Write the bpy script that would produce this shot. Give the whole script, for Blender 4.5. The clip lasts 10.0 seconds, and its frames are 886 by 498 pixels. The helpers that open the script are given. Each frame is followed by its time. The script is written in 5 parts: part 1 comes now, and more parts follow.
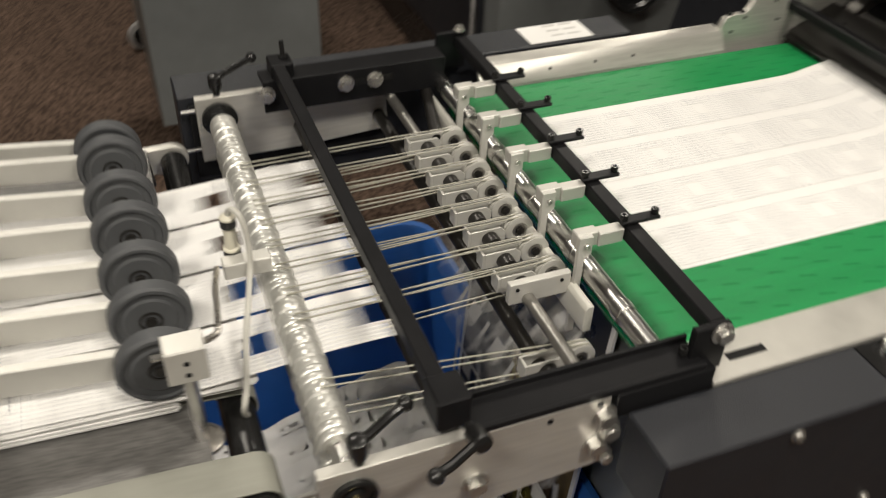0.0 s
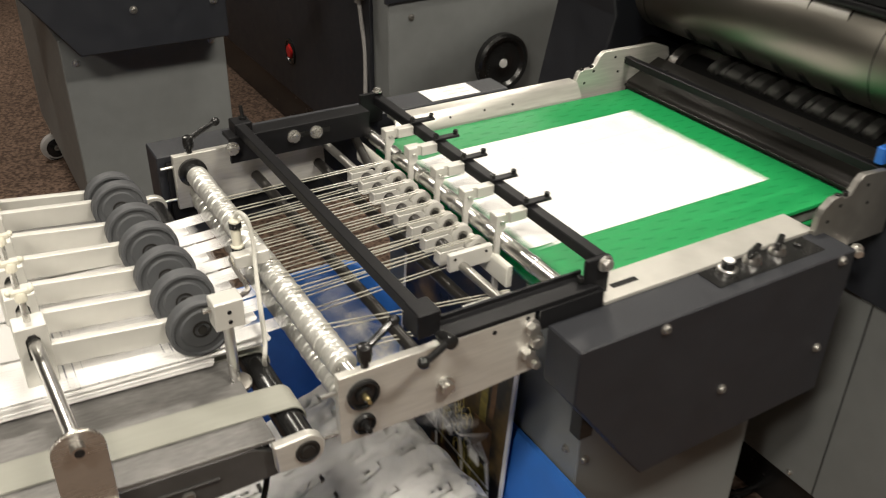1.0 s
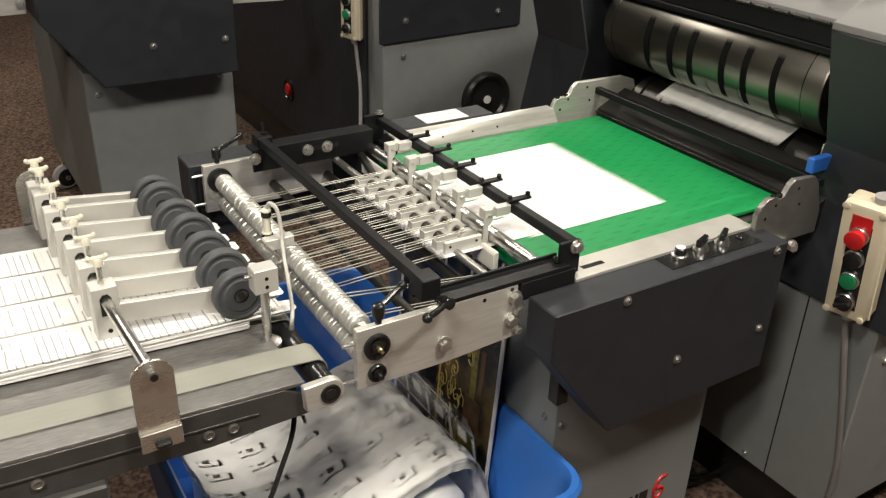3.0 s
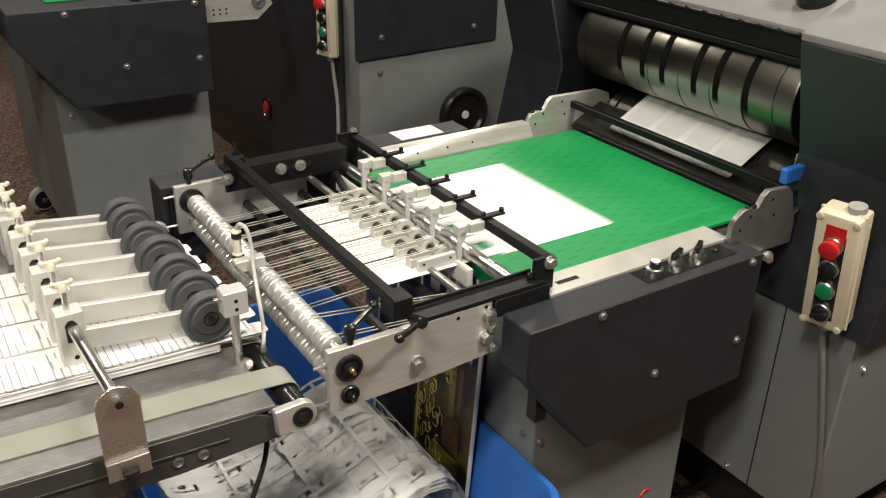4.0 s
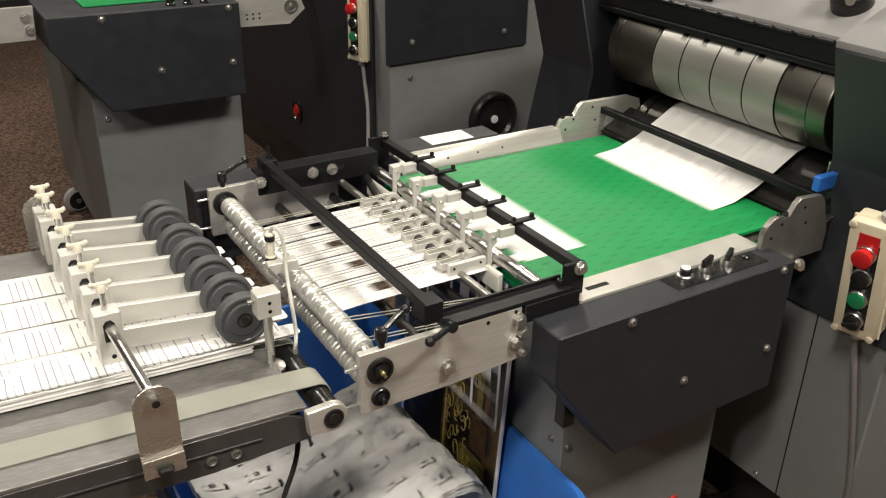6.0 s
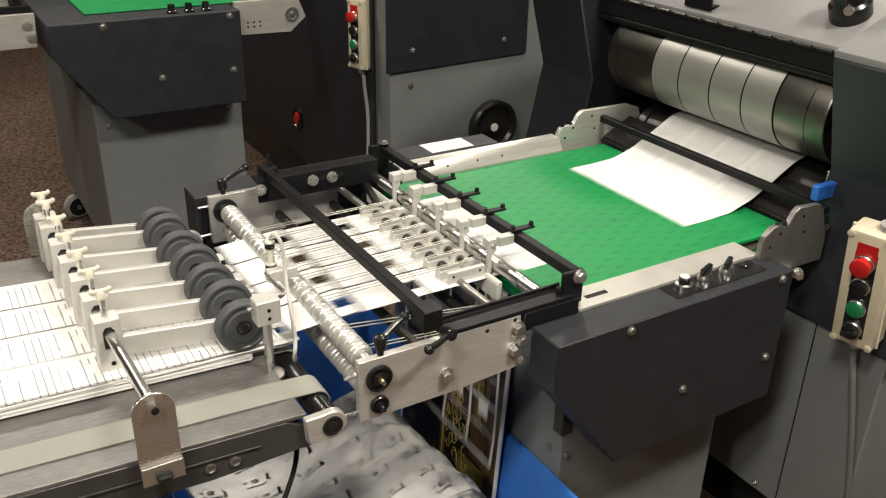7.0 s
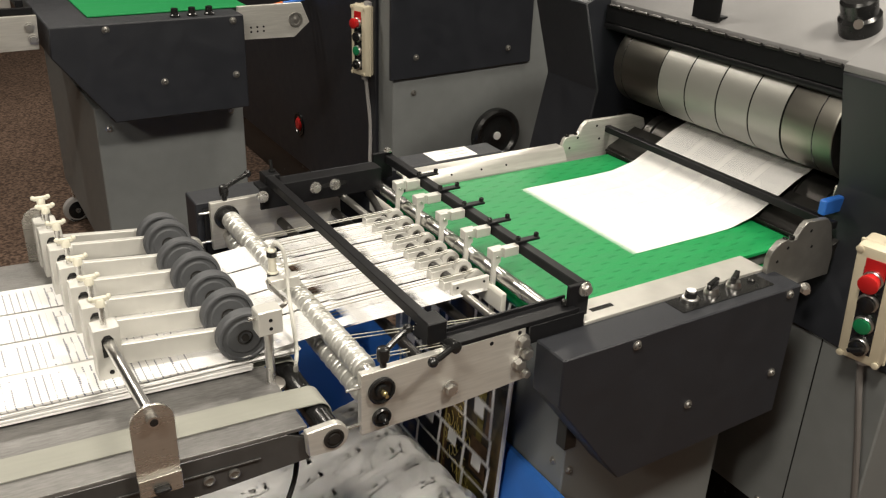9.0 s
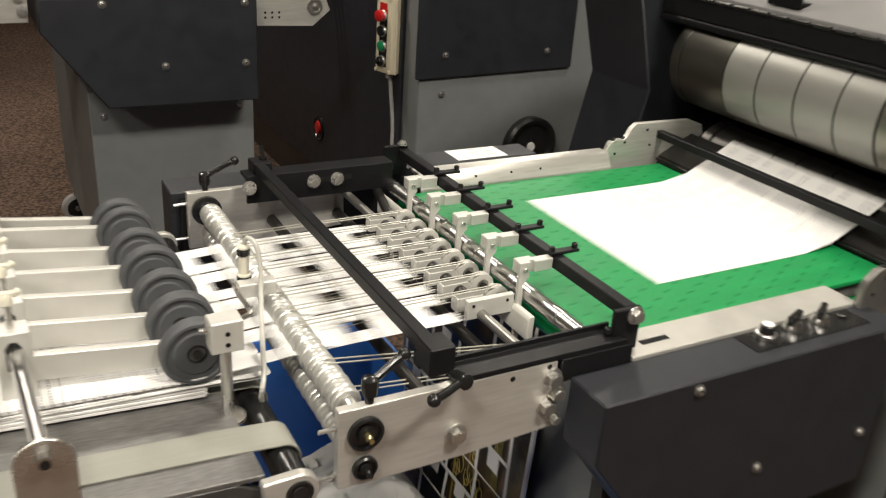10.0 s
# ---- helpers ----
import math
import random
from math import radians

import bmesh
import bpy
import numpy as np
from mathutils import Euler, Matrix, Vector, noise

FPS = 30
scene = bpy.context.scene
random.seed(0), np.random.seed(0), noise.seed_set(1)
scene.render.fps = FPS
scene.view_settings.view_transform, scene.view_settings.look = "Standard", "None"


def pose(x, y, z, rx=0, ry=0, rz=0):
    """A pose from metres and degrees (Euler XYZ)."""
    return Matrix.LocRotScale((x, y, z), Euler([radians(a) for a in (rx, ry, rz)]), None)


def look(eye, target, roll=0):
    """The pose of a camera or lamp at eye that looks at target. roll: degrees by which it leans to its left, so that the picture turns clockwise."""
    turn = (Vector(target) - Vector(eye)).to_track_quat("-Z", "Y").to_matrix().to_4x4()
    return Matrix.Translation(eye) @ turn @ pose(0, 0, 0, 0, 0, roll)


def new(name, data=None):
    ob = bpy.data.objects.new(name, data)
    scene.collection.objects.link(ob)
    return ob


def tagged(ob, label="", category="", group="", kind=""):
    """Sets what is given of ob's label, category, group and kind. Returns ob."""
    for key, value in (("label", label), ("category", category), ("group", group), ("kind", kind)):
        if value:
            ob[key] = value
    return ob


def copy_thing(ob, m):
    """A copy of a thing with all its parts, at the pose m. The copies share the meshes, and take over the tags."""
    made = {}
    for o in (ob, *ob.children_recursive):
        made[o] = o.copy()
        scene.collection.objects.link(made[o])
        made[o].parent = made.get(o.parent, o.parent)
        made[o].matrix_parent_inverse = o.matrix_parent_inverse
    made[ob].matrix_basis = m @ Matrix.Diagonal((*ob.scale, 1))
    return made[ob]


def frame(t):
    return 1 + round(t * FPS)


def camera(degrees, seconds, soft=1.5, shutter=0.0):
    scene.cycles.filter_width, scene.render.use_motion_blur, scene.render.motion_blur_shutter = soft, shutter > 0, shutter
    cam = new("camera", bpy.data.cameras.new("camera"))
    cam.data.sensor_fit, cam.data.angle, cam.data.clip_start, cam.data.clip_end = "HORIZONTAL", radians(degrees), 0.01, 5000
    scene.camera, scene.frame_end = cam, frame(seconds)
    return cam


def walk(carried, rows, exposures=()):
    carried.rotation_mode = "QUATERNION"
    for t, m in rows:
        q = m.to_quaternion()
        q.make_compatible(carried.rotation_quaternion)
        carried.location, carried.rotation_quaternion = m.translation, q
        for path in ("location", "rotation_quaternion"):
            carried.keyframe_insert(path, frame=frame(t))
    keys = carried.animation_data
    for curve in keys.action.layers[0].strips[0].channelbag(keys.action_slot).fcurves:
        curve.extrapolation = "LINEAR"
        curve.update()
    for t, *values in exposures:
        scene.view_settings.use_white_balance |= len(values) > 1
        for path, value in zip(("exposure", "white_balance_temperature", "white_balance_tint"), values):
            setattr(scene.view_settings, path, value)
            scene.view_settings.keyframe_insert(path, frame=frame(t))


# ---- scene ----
cam = camera(53.6, 10.0, 1.2, 0.65)
PATH = [
    (0, (-0.069, -0.399, 1.48), (0.521, 1.058, 0.244), 1.9),
    (0.5, (-0.237, -0.518, 1.509), (0.607, 0.927, 0.415), 1.4),
    (1, (-0.268, -0.646, 1.52), (0.617, 0.825, 0.494), 1.2),
    (1.5, (-0.302, -0.757, 1.537), (0.556, 0.754, 0.546), 1.1),
    (2, (-0.361, -0.798, 1.538), (0.509, 0.715, 0.561), 1.0),
    (2.5, (-0.391, -0.82, 1.545), (0.513, 0.684, 0.586), 1.6),
    (3, (-0.398, -0.821, 1.544), (0.549, 0.676, 0.617), 1.9),
    (4.3, (-0.372, -0.821, 1.544), (0.61, 0.673, 0.649), 1.2),
    (4.5, (-0.372, -0.822, 1.545), (0.598, 0.68, 0.648), 1.1),
    (5, (-0.378, -0.821, 1.546), (0.567, 0.696, 0.649), 0.9),
    (5.5, (-0.383, -0.822, 1.548), (0.551, 0.702, 0.651), 0.9),
    (7, (-0.386, -0.826, 1.552), (0.55, 0.708, 0.675), 1.2),
    (7.5, (-0.387, -0.826, 1.553), (0.553, 0.71, 0.683), 1.4),
    (8, (-0.391, -0.826, 1.555), (0.552, 0.712, 0.691), 1.7),
    (8.5, (-0.39, -0.821, 1.554), (0.555, 0.717, 0.694), 1.8),
    (9, (-0.385, -0.807, 1.55), (0.558, 0.731, 0.686), 2.0),
    (9.5, (-0.35, -0.76, 1.524), (0.579, 0.791, 0.669), 2.7),
    (10, (-0.256, -0.628, 1.422), (0.641, 0.964, 0.608), 3.9),
]
walk(cam, [(t, look(eye, target, roll)) for t, eye, target, roll in PATH], [(0.0, -0.65), (0.5, -0.25), (1.0, -0.1), (2.0, -0.1), (10.0, -0.12)])

# ---- light: a hall lit by ceiling panels ----
world = bpy.data.worlds.new("hall_world")
scene.world = world
world.use_nodes = True
world.node_tree.nodes["Background"].inputs[0].default_value = (1.0, 0.95, 0.9, 1)
world.node_tree.nodes["Background"].inputs[1].default_value = 0.015
LAMPS = [  # x, y, z, size x, size y, watts
    (0.9, -1.3, 3.3, 0.7, 0.3, 86),
    (-1.2, -1.0, 3.3, 0.7, 0.3, 74),
    (1.4, 0.5, 3.3, 0.7, 0.3, 26),
    (-3.2, -1.5, 3.3, 0.7, 0.3, 78),
    (2.4, 3.2, 3.3, 0.7, 0.3, 45),
    (-0.3, 2.6, 3.3, 0.7, 0.3, 62),
]
FLOOR = 0.22
SLOPE = 0.05


# ---- materials ----
def mat(name, color, rough=0.5, metal=0.0, var=0.1, scale=40.0, bump=0.0, bscale=300.0, stretch=(1, 1, 1), spec=0.5, coat=0.0, big=3.0):
    m = bpy.data.materials.new(name)
    m.use_nodes = True
    nt = m.node_tree
    b = nt.nodes["Principled BSDF"]
    tc = nt.nodes.new("ShaderNodeTexCoord")
    mp = nt.nodes.new("ShaderNodeMapping")
    mp.inputs["Scale"].default_value = stretch
    nt.links.new(tc.outputs["Object"], mp.inputs["Vector"])
    n1 = nt.nodes.new("ShaderNodeTexNoise")
    n1.inputs["Scale"].default_value = scale
    n1.inputs["Detail"].default_value = 5
    n2 = nt.nodes.new("ShaderNodeTexNoise")
    n2.inputs["Scale"].default_value = big
    n2.inputs["Detail"].default_value = 3
    for n in (n1, n2):
        nt.links.new(mp.outputs["Vector"], n.inputs["Vector"])
    add = nt.nodes.new("ShaderNodeMath")
    add.operation = "ADD"
    nt.links.new(n1.outputs["Fac"], add.inputs[0])
    nt.links.new(n2.outputs["Fac"], add.inputs[1])
    rng = nt.nodes.new("ShaderNodeMapRange")
    rng.inputs["From Min"].default_value, rng.inputs["From Max"].default_value = 0.6, 1.4
    nt.links.new(add.outputs[0], rng.inputs["Value"])
    mix = nt.nodes.new("ShaderNodeMix")
    mix.data_type = "RGBA"
    mix.inputs["A"].default_value = (*[c * (1 - var) for c in color], 1)
    mix.inputs["B"].default_value = (*[min(1, c * (1 + var)) for c in color], 1)
    nt.links.new(rng.outputs["Result"], mix.inputs["Factor"])
    nt.links.new(mix.outputs["Result"], b.inputs["Base Color"])
    r2 = nt.nodes.new("ShaderNodeMapRange")
    r2.inputs["To Min"].default_value, r2.inputs["To Max"].default_value = rough * 0.82, min(1, rough * 1.18)
    nt.links.new(add.outputs[0], r2.inputs["Value"])
    r2.inputs["From Min"].default_value, r2.inputs["From Max"].default_value = 0.6, 1.4
    nt.links.new(r2.outputs["Result"], b.inputs["Roughness"])
    b.inputs["Metallic"].default_value = metal
    b.inputs["Specular IOR Level"].default_value = spec
    b.inputs["Coat Weight"].default_value = coat
    if bump:
        nb = nt.nodes.new("ShaderNodeTexNoise")
        nb.inputs["Scale"].default_value = bscale
        nt.links.new(mp.outputs["Vector"], nb.inputs["Vector"])
        bp = nt.nodes.new("ShaderNodeBump")
        bp.inputs["Strength"].default_value = bump
        bp.inputs["Distance"].default_value = 0.001
        nt.links.new(nb.outputs["Fac"], bp.inputs["Height"])
        nt.links.new(bp.outputs["Normal"], b.inputs["Normal"])
    return m


M_ALU = mat("milled_aluminium", (0.6, 0.585, 0.54), 0.38, 0.55, 0.16, 22, 0.15, 500, (1, 1, 12))
M_CAST = mat("white_alloy", (0.58, 0.57, 0.53), 0.45, 0.3, 0.08, 40)
M_STEEL = mat("worn_table_steel", (0.185, 0.18, 0.173), 0.4, 0.5, 0.45, 60, 0.25, 700, (1, 6, 1))
M_STAIN = mat("stainless_sheet", (0.6, 0.57, 0.52), 0.28, 0.9, 0.06, 30, 0.08, 400, (1, 1, 10))
M_CHROME = mat("chrome", (0.7, 0.69, 0.67), 0.3, 1.0, 0.03, 20)
M_ZINC = mat("zinc_plated", (0.62, 0.61, 0.58), 0.28, 0.9, 0.1, 80)
M_BLACK = mat("black_anodised", (0.01, 0.01, 0.011), 0.4, 0.0, 0.15, 60, spec=0.15)
M_BLKPL = mat("black_plastic", (0.012, 0.012, 0.012), 0.25, 0.0, 0.2, 60)
M_DARK = mat("dark_grey_powder_coat", (0.0125, 0.014, 0.0185), 0.48, 0.0, 0.14, 25, 0.35, 900, spec=0.6)
M_GREY = mat("grey_powder_coat", (0.172, 0.181, 0.179), 0.45, 0.0, 0.1, 25, 0.35, 900)
M_DIM = mat("oily_dark_steel", (0.03, 0.028, 0.026), 0.36, 0.5, 0.25, 30, 0.1, 300, (1, 0.2, 1))
M_RUBBER = mat("grey_rubber", (0.07, 0.073, 0.078), 0.58, 0.0, 0.1, 60, 0.2, 700)
M_BLUE = mat("blue_plastic", (0.034, 0.155, 0.52), 0.4, 0.0, 0.12, 20, 0.1, 300)
M_BLUE2 = mat("bright_blue_plastic", (0.03, 0.16, 0.6), 0.4, 0.0, 0.05, 20)
M_BEIGE = mat("beige_enamel", (0.6, 0.54, 0.4), 0.4, 0.0, 0.06, 20)
M_CREAM = mat("cream_nylon", (0.72, 0.69, 0.57), 0.45, 0.0, 0.06, 50)
M_RED = mat("red_plastic", (0.5, 0.015, 0.015), 0.3, 0.0, 0.05, 20)
M_GREENB = mat("green_plastic", (0.01, 0.19, 0.07), 0.3, 0.0, 0.05, 20)
M_KHAKI = mat("khaki_belt", (0.27, 0.27, 0.233), 0.6, 0.0, 0.1, 20, 0.2, 600, (1, 8, 1))
M_PAPER = mat("white_paper", (0.82, 0.81, 0.79), 0.65, 0.0, 0.03, 30)
M_CORDG = mat("dark_grey_cable", (0.13, 0.122, 0.115), 0.5, 0.0, 0.08, 30)
M_CABLE = mat("grey_cable", (0.32, 0.31, 0.3), 0.5, 0.0, 0.05, 30)
M_GREENR = mat("green_roller", (0.0, 0.16, 0.045), 0.22, 0.0, 0.1, 30, coat=0.5)
M_CLEARW = mat("clear_white_hose", (0.55, 0.54, 0.49), 0.35, 0.0, 0.05, 30)
M_CORD = mat("clear_polycord", (0.36, 0.35, 0.29), 0.25, 0.0, 0.08, 30, spec=0.8)
M_LABEL = mat("printed_grey", (0.55, 0.54, 0.52), 0.6, 0.0, 0.1, 30)
M_ZINC2 = mat("dull_steel", (0.3, 0.29, 0.27), 0.35, 0.8, 0.15, 60)
M_BRASS = mat("brass", (0.6, 0.5, 0.25), 0.25, 0.9, 0.05, 30)
M_ORANGE = mat("orange_tip", (0.7, 0.14, 0.02), 0.4, 0.0, 0.05, 30)
M_DUSTY = mat("light_painted_hood", (0.2, 0.197, 0.195), 0.5, 0.1, 0.08, 20, 0.1, 600)


def print_material(name, strength, base=(0.84, 0.83, 0.81)):
    """White card printed with lines of short text-like dashes."""
    m = mat(name, base, 0.55, 0.0, 0.02, 30)
    nt = m.node_tree
    b = nt.nodes["Principled BSDF"]
    src = b.inputs["Base Color"].links[0].from_socket
    tc = nt.nodes.new("ShaderNodeTexCoord")
    sep = nt.nodes.new("ShaderNodeSeparateXYZ")
    nt.links.new(tc.outputs["Object"], sep.inputs["Vector"])

    def calc(op, a, k):
        q = nt.nodes.new("ShaderNodeMath")
        q.operation = op
        nt.links.new(a, q.inputs[0])
        if isinstance(k, float):
            q.inputs[1].default_value = k
        else:
            nt.links.new(k, q.inputs[1])
        return q.outputs[0]

    def noise(scale, detail=1):
        n = nt.nodes.new("ShaderNodeTexNoise")
        n.inputs["Scale"].default_value = scale
        n.inputs["Detail"].default_value = detail
        nt.links.new(tc.outputs["Object"], n.inputs["Vector"])
        return n.outputs["Fac"]

    line = calc("LESS_THAN", calc("PINGPONG", sep.outputs["X"], 0.0046), 0.0009)
    jit = calc("ADD", sep.outputs["Y"], calc("MULTIPLY", noise(25), 0.0015))
    dash = calc("LESS_THAN", calc("PINGPONG", jit, 0.0025), 0.0017)
    lone = nt.nodes.new("ShaderNodeTexNoise")
    lone.noise_dimensions = "1D"
    lone.inputs["Scale"].default_value = 75
    nt.links.new(sep.outputs["X"], lone.inputs["W"])
    inked = calc("MULTIPLY", calc("GREATER_THAN", noise(22, 2), 0.36), calc("GREATER_THAN", lone.outputs["Fac"], 0.42))
    ink = calc("MULTIPLY", calc("MULTIPLY", line, dash), inked)
    # a margin without print along the edge of each row of cards
    edge = calc("GREATER_THAN", calc("PINGPONG", calc("ADD", sep.outputs["Y"], 0.008), 0.0395), 0.006)
    fac = calc("MULTIPLY", calc("MULTIPLY", ink, edge), strength)
    mix = nt.nodes.new("ShaderNodeMix")
    mix.data_type = "RGBA"
    mix.inputs["B"].default_value = (0.07, 0.08, 0.12, 1)
    nt.links.new(fac, mix.inputs["Factor"])
    nt.links.new(src, mix.inputs["A"])
    nt.links.new(mix.outputs["Result"], b.inputs["Base Color"])
    return m


def carpet_material():
    """Brown loop carpet: light and dark tufts, worn paler in broad patches."""
    m = mat("brown_carpet", (0.1, 0.07, 0.054), 0.95, 0.0, 0.3, 40, 0.9, 200, spec=0.1, big=3)
    nt = m.node_tree
    b = nt.nodes["Principled BSDF"]
    src = b.inputs["Base Color"].links[0].from_socket
    tc = nt.nodes.new("ShaderNodeTexCoord")
    n = nt.nodes.new("ShaderNodeTexNoise")
    n.inputs["Scale"].default_value = 85
    n.inputs["Detail"].default_value = 2
    nt.links.new(tc.outputs["Object"], n.inputs["Vector"])
    cr = nt.nodes.new("ShaderNodeValToRGB")
    cr.color_ramp.elements[0].position, cr.color_ramp.elements[0].color = 0.38, (0.5, 0.48, 0.47, 1)
    cr.color_ramp.elements[1].position, cr.color_ramp.elements[1].color = 0.64, (1.5, 1.46, 1.42, 1)
    nt.links.new(n.outputs["Fac"], cr.inputs["Fac"])
    mix = nt.nodes.new("ShaderNodeMix")
    mix.data_type, mix.blend_type = "RGBA", "MULTIPLY"
    mix.inputs["Factor"].default_value = 1.0
    nt.links.new(src, mix.inputs["A"])
    nt.links.new(cr.outputs["Color"], mix.inputs["B"])
    nt.links.new(mix.outputs["Result"], b.inputs["Base Color"])
    return m


def clear_material():
    m = mat("clear_plastic", (0.74, 0.735, 0.69), 0.36, 0.5, 0.12, 60)
    b = m.node_tree.nodes["Principled BSDF"]
    b.inputs["Transmission Weight"].default_value = 0.35
    b.inputs["IOR"].default_value = 1.45
    return m


def poster_material():
    """A dark glossy print with muted gold and brown patches."""
    m = mat("dark_poster_print", (0.012, 0.011, 0.012), 0.3, 0.0, 0.2, 20)
    nt = m.node_tree
    b = nt.nodes["Principled BSDF"]
    tc = nt.nodes.new("ShaderNodeTexCoord")
    n = nt.nodes.new("ShaderNodeTexNoise")
    n.inputs["Scale"].default_value = 9
    n.inputs["Detail"].default_value = 4
    nt.links.new(tc.outputs["Object"], n.inputs["Vector"])
    cr = nt.nodes.new("ShaderNodeValToRGB")
    cr.color_ramp.elements[0].position, cr.color_ramp.elements[0].color = 0.52, (0.012, 0.011, 0.012, 1)
    cr.color_ramp.elements[1].position, cr.color_ramp.elements[1].color = 0.68, (0.2, 0.13, 0.045, 1)
    nt.links.new(n.outputs["Fac"], cr.inputs["Fac"])
    nt.links.new(cr.outputs["Color"], b.inputs["Base Color"])
    return m


M_BELT = mat("green_belt", (0.005, 0.235, 0.062), 0.45, 0.0, 0.16, 30, 0.15, 400, (0.6, 14, 1))
M_HOLE = mat("belt_hole_dark", (0.003, 0.115, 0.033), 0.7, 0.0, 0.1, 40, spec=0.2)
M_CARD = print_material("printed_card", 1.0)
M_STACK = print_material("printed_card_stack", 0.93)
M_CARPET = carpet_material()
M_CLEAR = clear_material()
M_POSTER = poster_material()
M_OLIVE = mat("olive_print", (0.16, 0.13, 0.03), 0.35, 0.0, 0.7, 60, stretch=(1, 4, 0.3), big=18)
M_UMBER = mat("umber_print", (0.11, 0.06, 0.03), 0.35, 0.0, 0.7, 70, big=25)
M_GOLD = mat("gold_print", (0.45, 0.36, 0.1), 0.4, 0.0, 0.2, 60)
M_WALL = mat("dark_hall_wall", (0.1, 0.085, 0.075), 0.9, 0.0, 0.15, 5)
M_CEIL = mat("hall_ceiling", (0.3, 0.29, 0.27), 0.9, 0.0, 0.1, 5)
M_LAMP = bpy.data.materials.new("lamp_diffuser")
M_LAMP.use_nodes = True
M_LAMP.node_tree.nodes["Principled BSDF"].inputs["Emission Color"].default_value = (1, 0.93, 0.82, 1)
M_LAMP.node_tree.nodes["Principled BSDF"].inputs["Emission Strength"].default_value = 6


# ---- mesh helpers ----
def link(name, bm, material, parent=None, label="", smooth=True):
    me = bpy.data.meshes.new(name)
    bm.normal_update()
    bm.to_mesh(me)
    bm.free()
    me.materials.append(material)
    if smooth:
        for p in me.polygons:
            p.use_smooth = True
        me.set_sharp_from_angle(angle=radians(35))
    ob = new(name, me)
    if parent:
        ob.parent = parent
    if label:
        tagged(ob, label)
    return ob


def part(name, bm, material, parent, label=""):
    return link(name, bm, material, parent, label)


def thing(name, label, category, group="", m=None):
    e = new(name)
    e.empty_display_size = 0.05
    if m is not None:
        e.matrix_basis = m
    return tagged(e, label, category, group)


def box(x0, x1, y0, y1, z0, z1, bev=0.0008, bm=None, seg=1):
    own = bmesh.new()
    bmesh.ops.create_cube(own, size=1, matrix=Matrix.Translation(((x0 + x1) / 2, (y0 + y1) / 2, (z0 + z1) / 2)) @ Matrix.Diagonal((abs(x1 - x0), abs(y1 - y0), abs(z1 - z0), 1)))
    if bev:
        bmesh.ops.bevel(own, geom=own.edges[:], offset=bev, segments=seg, affect="EDGES", profile=0.5)
    return join(bm, own)


def join(bm, own, m=None):
    if m is not None:
        bmesh.ops.transform(own, matrix=m, verts=own.verts[:])
    if bm is None:
        return own
    me = bpy.data.meshes.new("tmp")
    own.to_mesh(me)
    own.free()
    bm.from_mesh(me)
    bpy.data.meshes.remove(me)
    return bm


def rod(p0, p1, r, seg=20, r2=None, bev=0.0, bm=None):
    own = bmesh.new()
    p0, p1 = Vector(p0), Vector(p1)
    d = p1 - p0
    m = Matrix.Translation((p0 + p1) / 2) @ d.to_track_quat("Z", "Y").to_matrix().to_4x4()
    bmesh.ops.create_cone(own, cap_ends=True, segments=seg, radius1=r, radius2=r if r2 is None else r2, depth=d.length, matrix=m)
    if bev:
        ends = [e for e in own.edges if len(e.link_faces) == 2 and any(len(f.verts) == seg for f in e.link_faces)]
        bmesh.ops.bevel(own, geom=ends, offset=bev, segments=2, affect="EDGES", profile=0.5)
    return join(bm, own)


def prism(pts, axis, a, b, bev=0.0006, bm=None):
    """An outline extruded along an axis from a to b; pts are the other two coordinates in order."""
    own = bmesh.new()

    def at(p, v):
        return {"x": (v, p[0], p[1]), "y": (p[0], v, p[1]), "z": (p[0], p[1], v)}[axis]

    lo = [own.verts.new(at(p, a)) for p in pts]
    hi = [own.verts.new(at(p, b)) for p in pts]
    own.faces.new(lo)
    own.faces.new(hi[::-1])
    n = len(pts)
    for i in range(n):
        own.faces.new((lo[i], hi[i], hi[(i + 1) % n], lo[(i + 1) % n]))
    bmesh.ops.recalc_face_normals(own, faces=own.faces[:])
    if bev:
        bmesh.ops.bevel(own, geom=own.edges[:], offset=bev, segments=1, affect="EDGES", profile=0.5)
    return join(bm, own)


def lathe(profile, axis_p, axis_d, seg=28, bm=None):
    """A profile of (radius, height) spun round an axis."""
    own = bmesh.new()
    rings = []
    for r, h in profile:
        rings.append([own.verts.new((r * math.cos(2 * math.pi * i / seg), r * math.sin(2 * math.pi * i / seg), h)) for i in range(seg)])
    for a, b in zip(rings, rings[1:]):
        for i in range(seg):
            own.faces.new((a[i], a[(i + 1) % seg], b[(i + 1) % seg], b[i]))
    for ring, flip in ((rings[0], True), (rings[-1], False)):
        own.faces.new(ring[::-1] if flip else ring)
    bmesh.ops.recalc_face_normals(own, faces=own.faces[:])
    m = Matrix.Translation(axis_p) @ Vector(axis_d).to_track_quat("Z", "Y").to_matrix().to_4x4()
    return join(bm, own, m)


